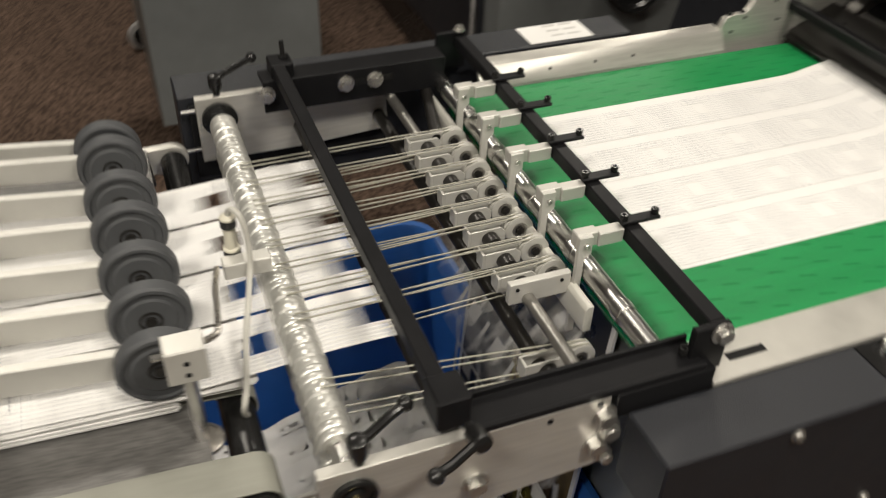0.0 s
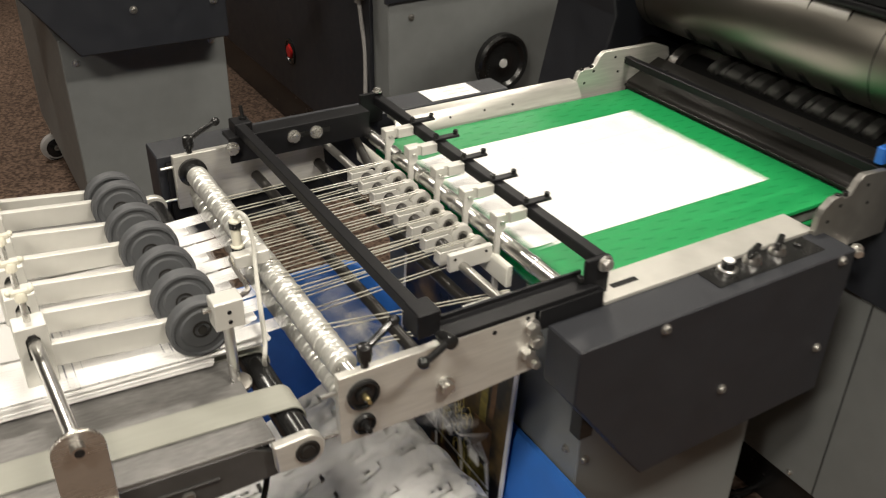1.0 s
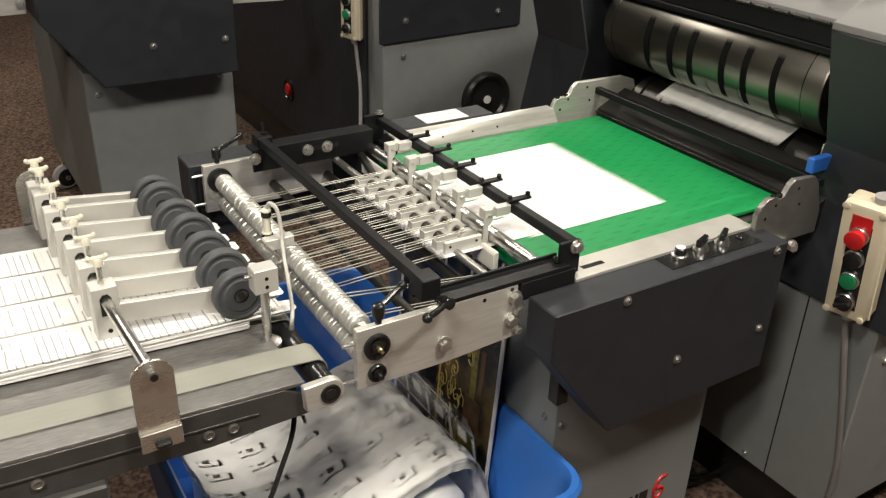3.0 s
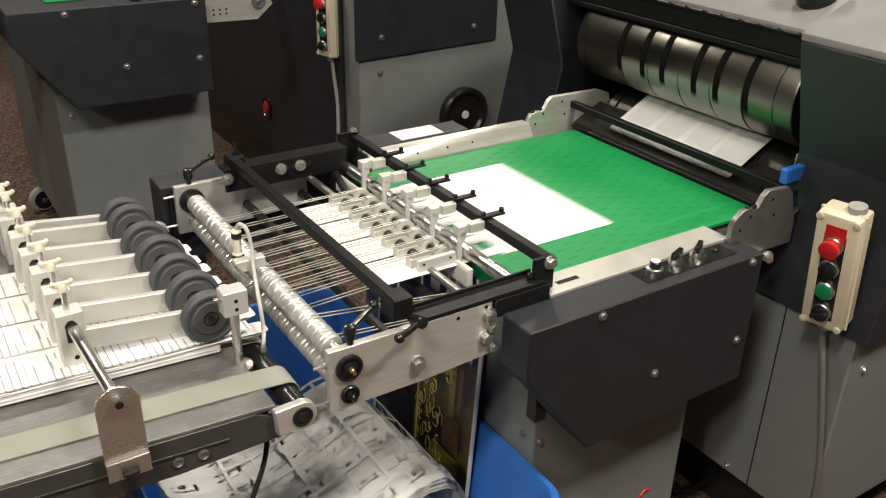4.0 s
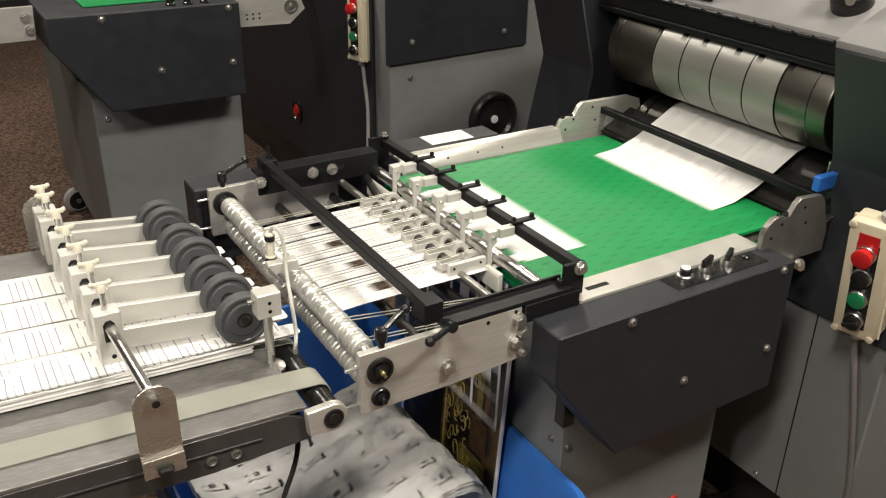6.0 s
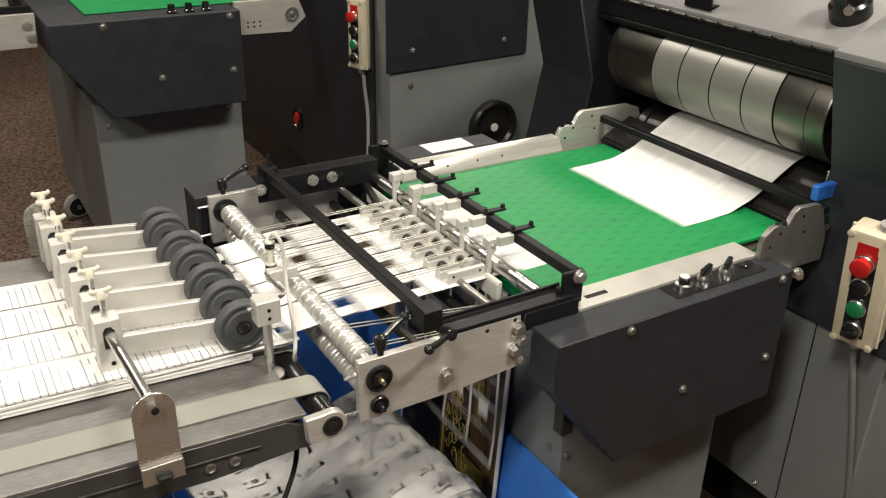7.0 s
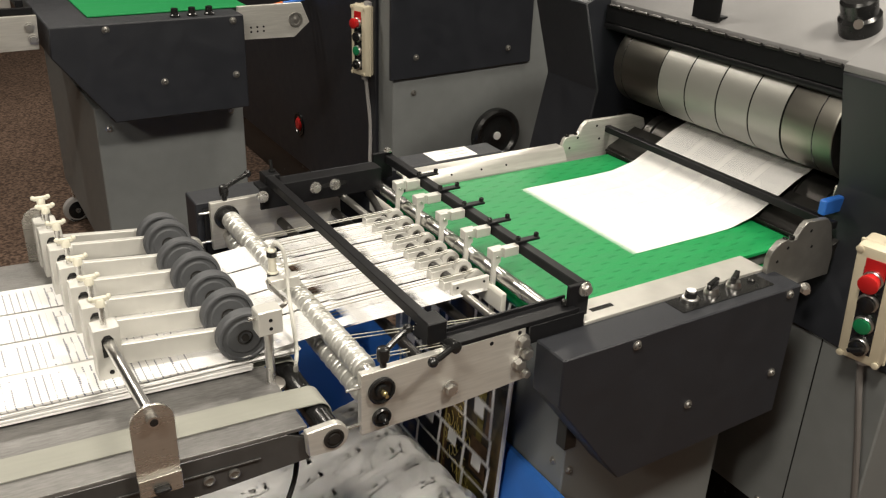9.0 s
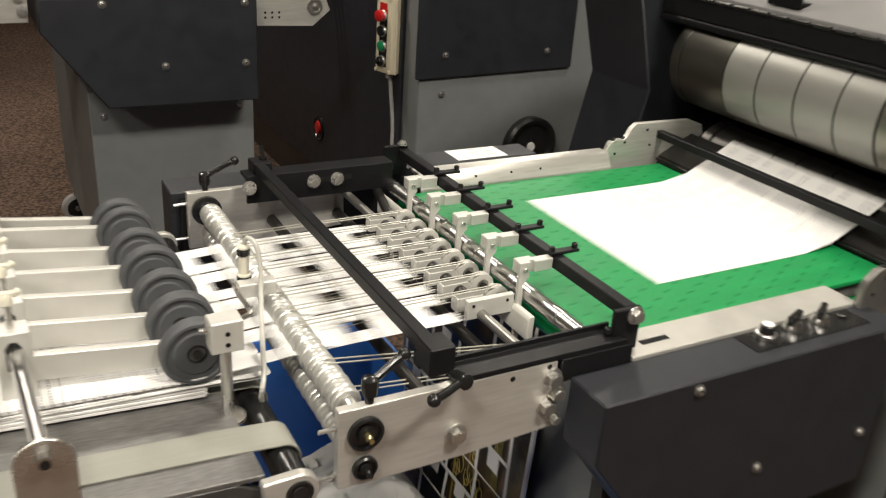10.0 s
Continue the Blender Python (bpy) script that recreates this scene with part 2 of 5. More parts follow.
def sweep(points, r, seg=8, bm=None, steps=6):
    """A tube along a smooth line through the points."""
    pts = [Vector(p) for p in points]
    line = []
    for i in range(len(pts) - 1):
        a, b, c, d = pts[max(i - 1, 0)], pts[i], pts[i + 1], pts[min(i + 2, len(pts) - 1)]
        for k in range(steps):
            t = k / steps
            line.append(0.5 * (2 * b + (c - a) * t + (2 * a - 5 * b + 4 * c - d) * t * t + (3 * b - a - 3 * c + d) * t ** 3))
    line.append(pts[-1])
    own = bmesh.new()
    rings = []
    for i, p in enumerate(line):
        d = (line[min(i + 1, len(line) - 1)] - line[max(i - 1, 0)]).normalized()
        q = d.to_track_quat("Z", "Y")
        rings.append([own.verts.new(p + q @ Vector((r * math.cos(2 * math.pi * k / seg), r * math.sin(2 * math.pi * k / seg), 0))) for k in range(seg)])
    for a, b in zip(rings, rings[1:]):
        for k in range(seg):
            own.faces.new((a[k], a[(k + 1) % seg], b[(k + 1) % seg], b[k]))
    own.faces.new(rings[0][::-1])
    own.faces.new(rings[-1])
    bmesh.ops.recalc_face_normals(own, faces=own.faces[:])
    return join(bm, own)


def hexbolt(p, d, r, h, bm=None):
    """A hex head with a washer under it, standing off along d."""
    p, d = Vector(p), Vector(d).normalized()
    bm = rod(p, p + d * h * 0.25, r * 1.35, 20, bm=bm)
    bm = rod(p + d * h * 0.25, p + d * h, r, 6, bm=bm)
    return rod(p + d * h, p + d * h * 1.08, r * 0.75, 16, bm=bm)


def capscrew(p, d, r, h, bm=None):
    p, d = Vector(p), Vector(d).normalized()
    return lathe([(r, 0), (r, h * 0.85), (r * 0.88, h), (r * 0.5, h), (r * 0.48, h * 0.5), (0.0001, h * 0.5)], p, d, 14, bm)


def domescrew(p, d, r, bm=None):
    return lathe([(r * 1.3, 0), (r * 1.3, r * 0.2), (r, r * 0.25), (r * 0.85, r * 0.75), (r * 0.5, r * 0.95), (r * 0.42, r * 0.95), (r * 0.4, r * 0.5), (0.0001, r * 0.5)], p, d, 14, bm)


def clamp_lever(p, way, up, parent, length=0.047):
    """A black ratchet lever: hub standing on p along up, arm pointing along way."""
    up = Vector(up).normalized()
    way = Vector(way)
    way = (way - up * way.dot(up)).normalized()
    m = Matrix((way, up.cross(way), up)).transposed().to_4x4()
    m.translation = p
    bm = lathe([(0.0045, 0), (0.0045, 0.008), (0.0075, 0.009), (0.0085, 0.016), (0.008, 0.026), (0.005, 0.028)], (0, 0, 0), (0, 0, 1), 18)
    bm = sweep([(0, 0, 0.021), (0.012, 0, 0.025), (length * 0.7, 0, 0.032), (length, 0, 0.035)], 0.0042, 10, bm)
    own = bmesh.new()
    bmesh.ops.create_uvsphere(own, u_segments=12, v_segments=8, radius=0.0068, matrix=Matrix.Translation((length + 0.002, 0, 0.036)))
    bm = join(bm, own)
    bmesh.ops.transform(bm, matrix=m, verts=bm.verts[:])
    return part("clamp_lever", bm, M_BLKPL, parent, "black ratchet clamp lever")


# ---- the hall ----
def hall():
    bm = bmesh.new()
    bmesh.ops.create_grid(bm, x_segments=2, y_segments=2, size=6, matrix=Matrix.Translation((0.5, 1.5, FLOOR)))
    tagged(link("floor", bm, M_CARPET), "speckled brown hall carpet", "floor", kind="structure")
    for name, b in (("wall_north", (-5.6, 6.6, 7.5, 7.7)), ("wall_south", (-5.6, 6.6, -4.7, -4.5)), ("wall_east", (6.5, 6.7, -4.5, 7.5)), ("wall_west", (-5.7, -5.5, -4.5, 7.5))):
        tagged(link(name, box(*b, FLOOR - 0.05, 3.6, 0), M_WALL), "plain dark brown hall wall", "wall", kind="structure")
    tagged(link("ceiling", box(-5.7, 6.7, -4.7, 7.7, 3.6, 3.7, 0), M_CEIL), "plain grey hall ceiling", "ceiling", kind="structure")
    for x, y, z, sx, sy, w in LAMPS:
        lamp = thing("ceiling_light", "rectangular white ceiling light panel on short hangers", "ceiling light", "ceiling lights")
        lamp.location = (x, y, z)
        part("frame", box(-sx / 2 - 0.02, sx / 2 + 0.02, -sy / 2 - 0.02, sy / 2 + 0.02, 0.02, 0.08, 0.004), M_ALU, lamp)
        part("diffuser", box(-sx / 2, sx / 2, -sy / 2, sy / 2, 0.012, 0.019, 0.001), M_LAMP, lamp, "glowing white diffuser")
        part("hanger", rod((0, 0, 0.08), (0, 0, 3.6 - z), 0.012, bm=rod((sx * 0.4, 0, 0.08), (sx * 0.4, 0, 3.6 - z), 0.012)), M_ALU, lamp)
        data = bpy.data.lights.new("ceiling_lamp", "AREA")
        data.shape, data.size, data.size_y, data.energy, data.color = "RECTANGLE", sx, sy, w, (1.0, 0.925, 0.81)
        ob = new("ceiling_lamp", data)
        ob.location = (x, y, z)


hall()


# ---- stripping unit: two side plates, rollers, cords, bars ----
def stripping_unit():
    u = thing("stripping_unit", "aluminium and black stripping unit with rollers and clear cords", "stripping unit")
    for y0, y1 in ((0.0, 0.011), (0.6, 0.611)):
        prof = [(0.0, 0.861), (0.0, 0.95), (0.245, 0.95), (0.248, 0.868), (0.135, 0.861)]
        part("side_plate", prism(prof, "y", y0, y1, 0.0007), M_ALU, u, "milled aluminium side plate")
    # bearings
    for z, r in ((0.921, 0.0185), (0.881, 0.013)):
        bm = lathe([(r, 0), (r, 0.004), (r * 0.9, 0.0055), (r * 0.82, 0.0055), (r * 0.78, 0.002), (r * 0.5, 0.002), (r * 0.45, 0.006), (0.0001, 0.006)], (0.027, 0.0, z), (0, -1, 0))
        b = part("bearing", bm, M_BLKPL, u, "black bearing cap")
        part("grease_nipple", lathe([(0.0038, 0), (0.0038, 0.006), (0.002, 0.008), (0.0026, 0.012), (0.0001, 0.0125)], (0.027, -0.005, z), (0, -1, 0), 12), M_BRASS if r > 0.015 else M_BLKPL, b)
    part("far_flange", lathe([(0.022, 0), (0.022, 0.006), (0.015, 0.008), (0.015, 0.02)], (0.027, 0.6, 0.921), (0, -1, 0)), M_BLKPL, u, "black far roller flange")
    # rollers wound with clear bands
    for z, r in ((0.925, 0.0135), (0.885, 0.0115)):
        part("roller_core", rod((0.027, 0.005, z), (0.027, 0.6, z), r * 0.75), M_ZINC, u, "steel roller core")
        prof = []
        n = 58
        for i in range(n):
            y = 0.045 + i * (0.53 / n)
            w = 0.53 / n
            rr = r + 0.0024 + 0.0005 * math.sin(i * 2.7)
            prof += [(r + 0.0012, y + 0.02 * w), (rr, y + 0.2 * w), (rr + 0.0003, y + 0.5 * w), (rr, y + 0.8 * w), (r + 0.0012, y + 0.98 * w)]
        part("band_sleeve", lathe(prof, (0.027, 0, z), (0, 1, 0), 24), M_CLEAR, u, "clear plastic bands wound side by side")
    # pointed side stubs
    for y, z in ((0.0, 0.875), (0.605, 0.875), (0.605, 0.93), (0.0, 0.93)):
        part("guide_pin", rod((0.005, y + 0.005, z), (-0.018, y + 0.005, z), 0.0026, 10, 0.002), M_ZINC, u)
    # plate bolts
    for x, z, r in ((0.127, 0.892, 0.0085), (0.24, 0.931, 0.0085), (0.2465, 0.911, 0.0085), (0.236, 0.897, 0.0085), (0.247, 0.879, 0.006)):
        part("hex_bolt", hexbolt((x, 0.0, z), (0, -1, 0), r, 0.009), M_ZINC, u)
    for x, z in ((0.19, 0.941), (0.235, 0.945)):
        part("hole_plug", rod((x, -0.0004, z), (x, 0.004, z), 0.003, 12), M_BLACK, u)
    # black side channels on top
    bm = prism([(0.0, 0.9505), (0.036, 0.9505), (0.036, 0.961), (0.032, 0.961), (0.032, 0.9545), (0.004, 0.9545), (0.004, 0.957), (0.0, 0.957)], "x", 0.122, 0.335, 0.0005)
    part("side_channel", bm, M_BLACK, u, "black angle channel")
    part("channel_block", box(0.2505, 0.345, -0.001, 0.034, 0.922, 0.9502, 0.001), M_BLACK, u, "black block below the channel")
    bm = prism([(0.566, 0.936), (0.566, 0.978), (0.6, 0.978), (0.6, 0.972), (0.572, 0.972), (0.572, 0.936)], "x", 0.08, 0.316, 0.0006)
    part("side_channel", bm, M_BLACK, u, "black angle channel")
    for x in (0.183, 0.221, 0.0835):
        part("hex_bolt", hexbolt((x, 0.566, 0.961), (0, -1, 0), 0.008, 0.009), M_ZINC, u)
    part("slot", box(0.19, 0.245, 0.5655, 0.567, 0.957, 0.966, 0), M_BLKPL, u)
    # front cross bar with its clamp blocks
    part("cross_bar", box(0.095, 0.110, 0.02, 0.6, 0.979, 0.994, 0.001), M_BLACK, u, "black square cross bar")
    for y in (0.0, 0.572):
        bm = box(0.093, 0.121, y + 0.001, y + 0.032, 0.964, 0.995, 0.0015)
        part("clamp_block", bm, M_BLACK, u, "black clamp block")
    part("foot_block", box(0.10, 0.128, 0.036, 0.05, 0.952, 0.97, 0.001), M_BLACK, u)
    clamp_lever((0.033, 0.006, 0.95), (0.95, 0.3, 0), (0, 0, 1), u, 0.041)
    clamp_lever((0.118, 0.002, 0.964), (-1, 0, -0.05), (0.1, -1, 0.15), u, 0.042)
    clamp_lever((0.028, 0.606, 0.95), (0.95, 0.3, 0), (0, 0, 1), u, 0.05)
    part("eye_bolt", rod((0.112, 0.59, 0.995), (0.112, 0.596, 1.015), 0.003, 10, bm=rod((0.112, 0.59, 0.993), (0.112, 0.59, 0.999), 0.006, 14)), M_BLKPL, u)
    # rear cross bar on black posts
    part("cross_bar", box(0.344, 0.36, 0.02, 0.606, 0.969, 0.985, 0.0012), M_BLACK, u, "black square cross bar")
    part("post_plate", box(0.325, 0.361, 0.012, 0.019, 0.934, 0.986, 0.001), M_BLACK, u, "black bent post plate")
    part("post_plate", box(0.319, 0.361, 0.6065, 0.6135, 0.938, 0.99, 0.001), M_BLACK, u, "black bent post plate")
    part("hex_bolt", hexbolt((0.352, 0.012, 0.977), (0, -1, 0), 0.008, 0.008), M_ZINC, u)
    part("hex_bolt", hexbolt((0.352, 0.61, 0.99), (0, 0, 1), 0.006, 0.006), M_ZINC, u)
    part("cap_screw", capscrew((0.322, 0.018, 0.957), (0, 0, 1), 0.0045, 0.007), M_BLKPL, u)
    # shafts
    part("chrome_shaft", rod((0.3125, 0.03, 0.94), (0.3125, 0.6, 0.94), 0.0105, 28), M_CHROME, u, "polished chrome shaft")
    for i in range(5):
        y = 0.09 + i * 0.095
        part("shaft_collar", rod((0.3125, y, 0.94), (0.3125, y + 0.012, 0.94), 0.0115, 28), M_CHROME, u)
    part("guide_strip", prism([(0.288, 0.9), (0.288, 0.926), (0.291, 0.931), (0.297, 0.931), (0.297, 0.9)], "y", 0.12, 0.56, 0.0006), M_CLEARW, u, "milky plastic guide strip")
    part("fork_shaft", rod((0.246, 0.03, 0.925), (0.246, 0.6, 0.925), 0.0065, 20), M_ZINC2, u, "dull steel fork shaft")
    part("lower_shaft", rod((0.235, 0.012, 0.89), (0.235, 0.6, 0.89), 0.008, 20), M_DIM, u, "dark lower shaft")
    part("lower_shaft", rod((0.127, 0.012, 0.892), (0.127, 0.6, 0.892), 0.008, 20), M_DIM, u, "dark lower shaft")
    part("far_tie_rod", rod((0.30, 0.6, 0.93), (0.262, 0.45, 0.93), 0.007, 18), M_DIM, u)
    return u


stripping_unit()

FORKS = [0.185 + i * 0.0375 for i in range(8)]


def pulley_fork():
    f = thing("pulley_fork", "white alloy fork with a grooved cord pulley on a dark shaft", "pulley fork", "pulley forks on the shaft")
    far = [(-0.021, -0.006), (-0.021, 0.012), (0.03, 0.012), (0.042, 0.008), (0.047, 0.002), (0.042, -0.006), (0.03, -0.009), (0.012, -0.006)]
    part("fork_cheek", prism(far, "y", 0.0047, 0.0069, 0.0004), M_CAST, f)
    near = [(-0.021, -0.006), (-0.021, 0.012), (0.012, 0.012), (0.018, 0.006), (0.018, -0.006)]
    part("fork_cheek", prism(near, "y", -0.0084, -0.0064, 0.0004), M_CAST, f)
    part("fork_web", box(-0.024, -0.021, -0.0084, 0.0069, -0.006, 0.012, 0.0005), M_CAST, f)
    r = 0.0158
    p = part("pulley", lathe([(r * 0.9, -0.0056), (r, -0.005), (r, -0.0043), (r * 0.8, -0.0028), (r, -0.001), (r, 0.001), (r * 0.8, 0.0028), (r, 0.0043), (r, 0.005), (r * 0.9, 0.0056), (r * 0.55, 0.0056), (r * 0.5, 0.0045), (0.0001, 0.0045)], (0.035, -0.001, 0.002), (0, -1, 0), 28), M_CAST, f, "pale grooved pulley")
    part("pulley_bearing", lathe([(0.0075, 0), (0.0075, 0.0012), (0.0062, 0.0014), (0.006, 0.0004), (0.0001, 0.0004)], (0.035, -0.0056, 0.002), (0, -1, 0), 18), M_ZINC2, p)
    part("axle_screw", rod((0.035, -0.0056, 0.002), (0.035, -0.009, 0.002), 0.0046, 6), M_DIM, p)
    part("collar", rod((0, -0.022, 0.001), (0, -0.0086, 0.001), 0.0088, 18), M_DIM, f)
    return f


_f = pulley_fork()
_f.location = (0.246, FORKS[0], 0.928)
for y in FORKS[1:]:
    copy_thing(_f, pose(0.246, y, 0.928))
copy_thing(_f, pose(0.238, 0.1, 0.893))


def near_fork_bar():
    b = thing("stop_bar", "white alloy bar clamped on the fork shaft", "clamp bar")
    part("bar", box(0.226, 0.291, 0.158, 0.166, 0.92, 0.945, 0.0008), M_CAST, b)
    part("set_screw", rod((0.234, 0.157, 0.938), (0.234, 0.16, 0.938), 0.002, 10), M_BLACK, b)
    part("set_screw", rod((0.281, 0.157, 0.938), (0.281, 0.16, 0.938), 0.002, 10), M_BLACK, b)


near_fork_bar()


def polycords():
    for y, drop in [(y, 0.0) for y in FORKS] + [(0.1, 0.035)]:
        for dy in (-0.0028, 0.0028):
            c = thing("polycord", "clear round drive cord stretched between roller and pulley", "drive cord", "clear drive cords")
            yr = y + dy * 1.6
            bm = rod((0.027, yr, 0.9425), (0.281, y + dy - 0.001, 0.9448 - drop), 0.0009, 6)
            bm = rod((0.027, yr, 0.9045), (0.281, y + dy - 0.001, 0.9155 - drop), 0.0009, 6, bm=bm)
            part("cord", bm, M_CORD, c)


polycords()


def strip_finger():
    """A hold-down finger: black strap on the bar, white block and long finger."""
    f = thing("hold_down_finger", "white alloy hold-down finger on a black strap clamp", "hold-down finger", "hold-down fingers on the bar")
    part("strap", box(-0.012, 0.03, -0.006, 0.006, 0.0185, 0.0225, 0.0008), M_BLACK, f, "black strap clamp")
    for x in (-0.008, 0.026):
        part("cap_screw", capscrew((x, 0, 0.0225), (0, 0, 1), 0.004, 0.006), M_BLKPL, f)
    bm = box(-0.036, -0.009, -0.0065, 0.0065, 0.001, 0.0165, 0.001)
    part("block", bm, M_CAST, f, "white alloy block")
    bm = prism([(-0.059, -0.1), (-0.059, 0.018), (-0.044, 0.018), (-0.044, -0.002), (-0.051, -0.01), (-0.051, -0.1)], "y", -0.0095, -0.0045, 0.0006)
    part("finger_cap", box(-0.059, -0.036, -0.0045, 0.0075, 0.002, 0.0185, 0.001), M_CAST, f)
    part("finger", bm, M_CAST, f)
    part("thumb_screw", capscrew((-0.051, -0.0095, 0.008), (0, -1, 0), 0.003, 0.003), M_ZINC, f)
    return f


_g = strip_finger()
FINGERS = (0.165, 0.243, 0.32, 0.398, 0.472)
_g.location = (0.352, FINGERS[0], 0.9675)
for y in FINGERS[1:]:
    copy_thing(_g, pose(0.352, y, 0.9675))


# ---- bed with green belt ----
def bed():
    b = thing("conveyor_bed", "belt conveyor bed with a perforated green belt", "conveyor")
    bm = box(0.33, 0.86, 0.054, 0.554, 0.919, 0.925, 0.0005)
    part("belt_top", bm, M_BELT, b, "perforated green belt")
    part("belt_underside", box(0.335, 0.86, 0.054, 0.554, 0.888, 0.893, 0.0005), M_BELT, b)
    part("end_roller", lathe([(0.0155, 0.053), (0.017, 0.055), (0.017, 0.553), (0.0155, 0.555)], (0.336, 0, 0.907), (0, 1, 0), 28), M_GREENR, b, "green belt end roller")
    part("end_roller", lathe([(0.017, 0.055), (0.017, 0.553)], (0.86, 0, 0.907), (0, 1, 0), 28), M_GREENR, b, "green belt end roller")
    part("slider_bed", box(0.35, 0.84, 0.06, 0.565, 0.895, 0.917, 0.001), M_STEEL, b)
    # near rail with slot, far rail
    bm = box(0.3465, 0.715, -0.002, 0.05, 0.926, 0.932, 0.0008)
    part("near_rail", bm, M_ALU, b, "flat aluminium rail")
    part("rail_slot", box(0.375, 0.415, 0.016, 0.025, 0.9315, 0.9325, 0), M_BLKPL, b)
    bm = prism([(0.558, 0.915), (0.558, 0.927), (0.574, 0.951), (0.6, 0.951), (0.6, 0.946), (0.578, 0.946), (0.562, 0.924), (0.562, 0.915)], "x", 0.365, 0.752, 0.0006)
    part("far_rail", bm, M_ALU, b, "aluminium angle rail")
    for x in (0.47, 0.54, 0.6):
        part("rail_hole", rod((x, 0.5645, 0.938), (x, 0.57, 0.936), 0.0022, 10), M_BLACK, b)
    # stepped cheeks: the far one aluminium, the near one drawn in a darker metal
    near = [(0.707, 0.89), (0.707, 0.955), (0.712, 0.966), (0.727, 0.979), (0.745, 0.981), (0.752, 0.975), (0.764, 0.977), (0.774, 0.995), (0.784, 1.003), (0.835, 0.999), (0.848, 0.985), (0.868, 0.93), (0.868, 0.89)]
    far = [(0.75, 0.89), (0.75, 0.955), (0.756, 0.968), (0.77, 0.972), (0.785, 0.971), (0.794, 0.976), (0.801, 0.99), (0.812, 0.999), (0.94, 0.997), (0.975, 0.985), (0.985, 0.95), (0.985, 0.89)]
    for prof, y0, y1, xs, zs in ((near, -0.012, -0.002, (0.742, 0.758), 0.979), (far, 0.576, 0.586, (0.765, 0.788), 0.972)):
        c = part("end_cheek", prism(prof, "y", y0, y1, 0.001), M_ALU if y0 > 0.1 else M_ZINC2, b, "stepped metal end cheek")
        for x in xs:
            part("cap_screw", capscrew((x, (y0 + y1) / 2, zs - 0.003), (0, 0, 1), 0.0045, 0.006), M_BLKPL, c)
        for x, z in ((0.02, 0.945), (0.09, 0.985), (0.1, 0.955), (0.04, 0.965)):
            part("hole_plug", rod((prof[0][0] + x, y0 - 0.0004, z), (prof[0][0] + x, y0 + 0.003, z), 0.0028, 10), M_BLACK, c)
    # black bars and chute
    part("guide_bar", box(0.864, 0.878, -0.002, 0.578, 0.968, 0.982, 0.001), M_BLACK, b, "black square guide bar")
    part("chute", prism([(0.872, 0.905), (0.878, 0.933), (0.951, 0.969), (0.951, 0.905)], "y", 0.0, 0.578, 0.0008), M_DIM, b, "dark oily steel chute")
    for y in (0.08, 0.21, 0.35, 0.526):
        part("chute_screw", domescrew((0.93, y, 0.955), (-0.41, 0, 0.91), 0.0045), M_BLKPL, b)
    part("scraper", box(0.866, 0.872, 0.03, 0.57, 0.926, 0.931, 0.0004), M_DIM, b)
    return b


BED = bed()

# rows of holes that travel round with the belt
LOOP_X0, LOOP_X1, LOOP_Z, LOOP_R, HOLE_ROWS = 0.336, 0.86, 0.907, 0.0184, 42
LOOP_LENGTH = 2 * (LOOP_X1 - LOOP_X0) + 2 * math.pi * LOOP_R


def belt_perforation(shift):
    bm = bmesh.new()
    for i in range(17):
        y = 0.067 + 0.029 * i + shift
        bmesh.ops.create_circle(bm, cap_ends=True, segments=8, radius=0.0024, matrix=Matrix.Translation((0, y, 0)))
    for v in bm.verts:
        v.co.x *= 1.25
    bmesh.ops.solidify(bm, geom=bm.faces[:], thickness=0.0003)
    me = bpy.data.meshes.new("belt_perforation")
    bm.to_mesh(me)
    bm.free()
    me.materials.append(M_HOLE)
    return me


HOLE_MESHES = [belt_perforation(0.0), belt_perforation(0.0145)]
HOLES = []
for i in range(HOLE_ROWS):
    ob = new("belt_perforation", HOLE_MESHES[i % 2])
    ob.parent = BED
    tagged(ob, kind="stuff")
    HOLES.append(ob)


def on_loop(s):
    """Pose at length s round the belt, from the press end of its upper run."""
    s %= LOOP_LENGTH
    run, half = LOOP_X1 - LOOP_X0, math.pi * LOOP_R
    if s < run:
        return pose(LOOP_X1 - s, 0, LOOP_Z + LOOP_R)
    s -= run
    if s < half:
        a = s / LOOP_R
        return pose(LOOP_X0 - LOOP_R * math.sin(a), 0, LOOP_Z + LOOP_R * math.cos(a), 0, -math.degrees(a), 0)
    s -= half
    if s < run:
        return pose(LOOP_X0 + s, 0, LOOP_Z - LOOP_R, 0, 180, 0)
    a = math.pi + (s - run) / LOOP_R
    return pose(LOOP_X1 - LOOP_R * math.sin(a), 0, LOOP_Z + LOOP_R * math.cos(a), 0, -math.degrees(a), 0)


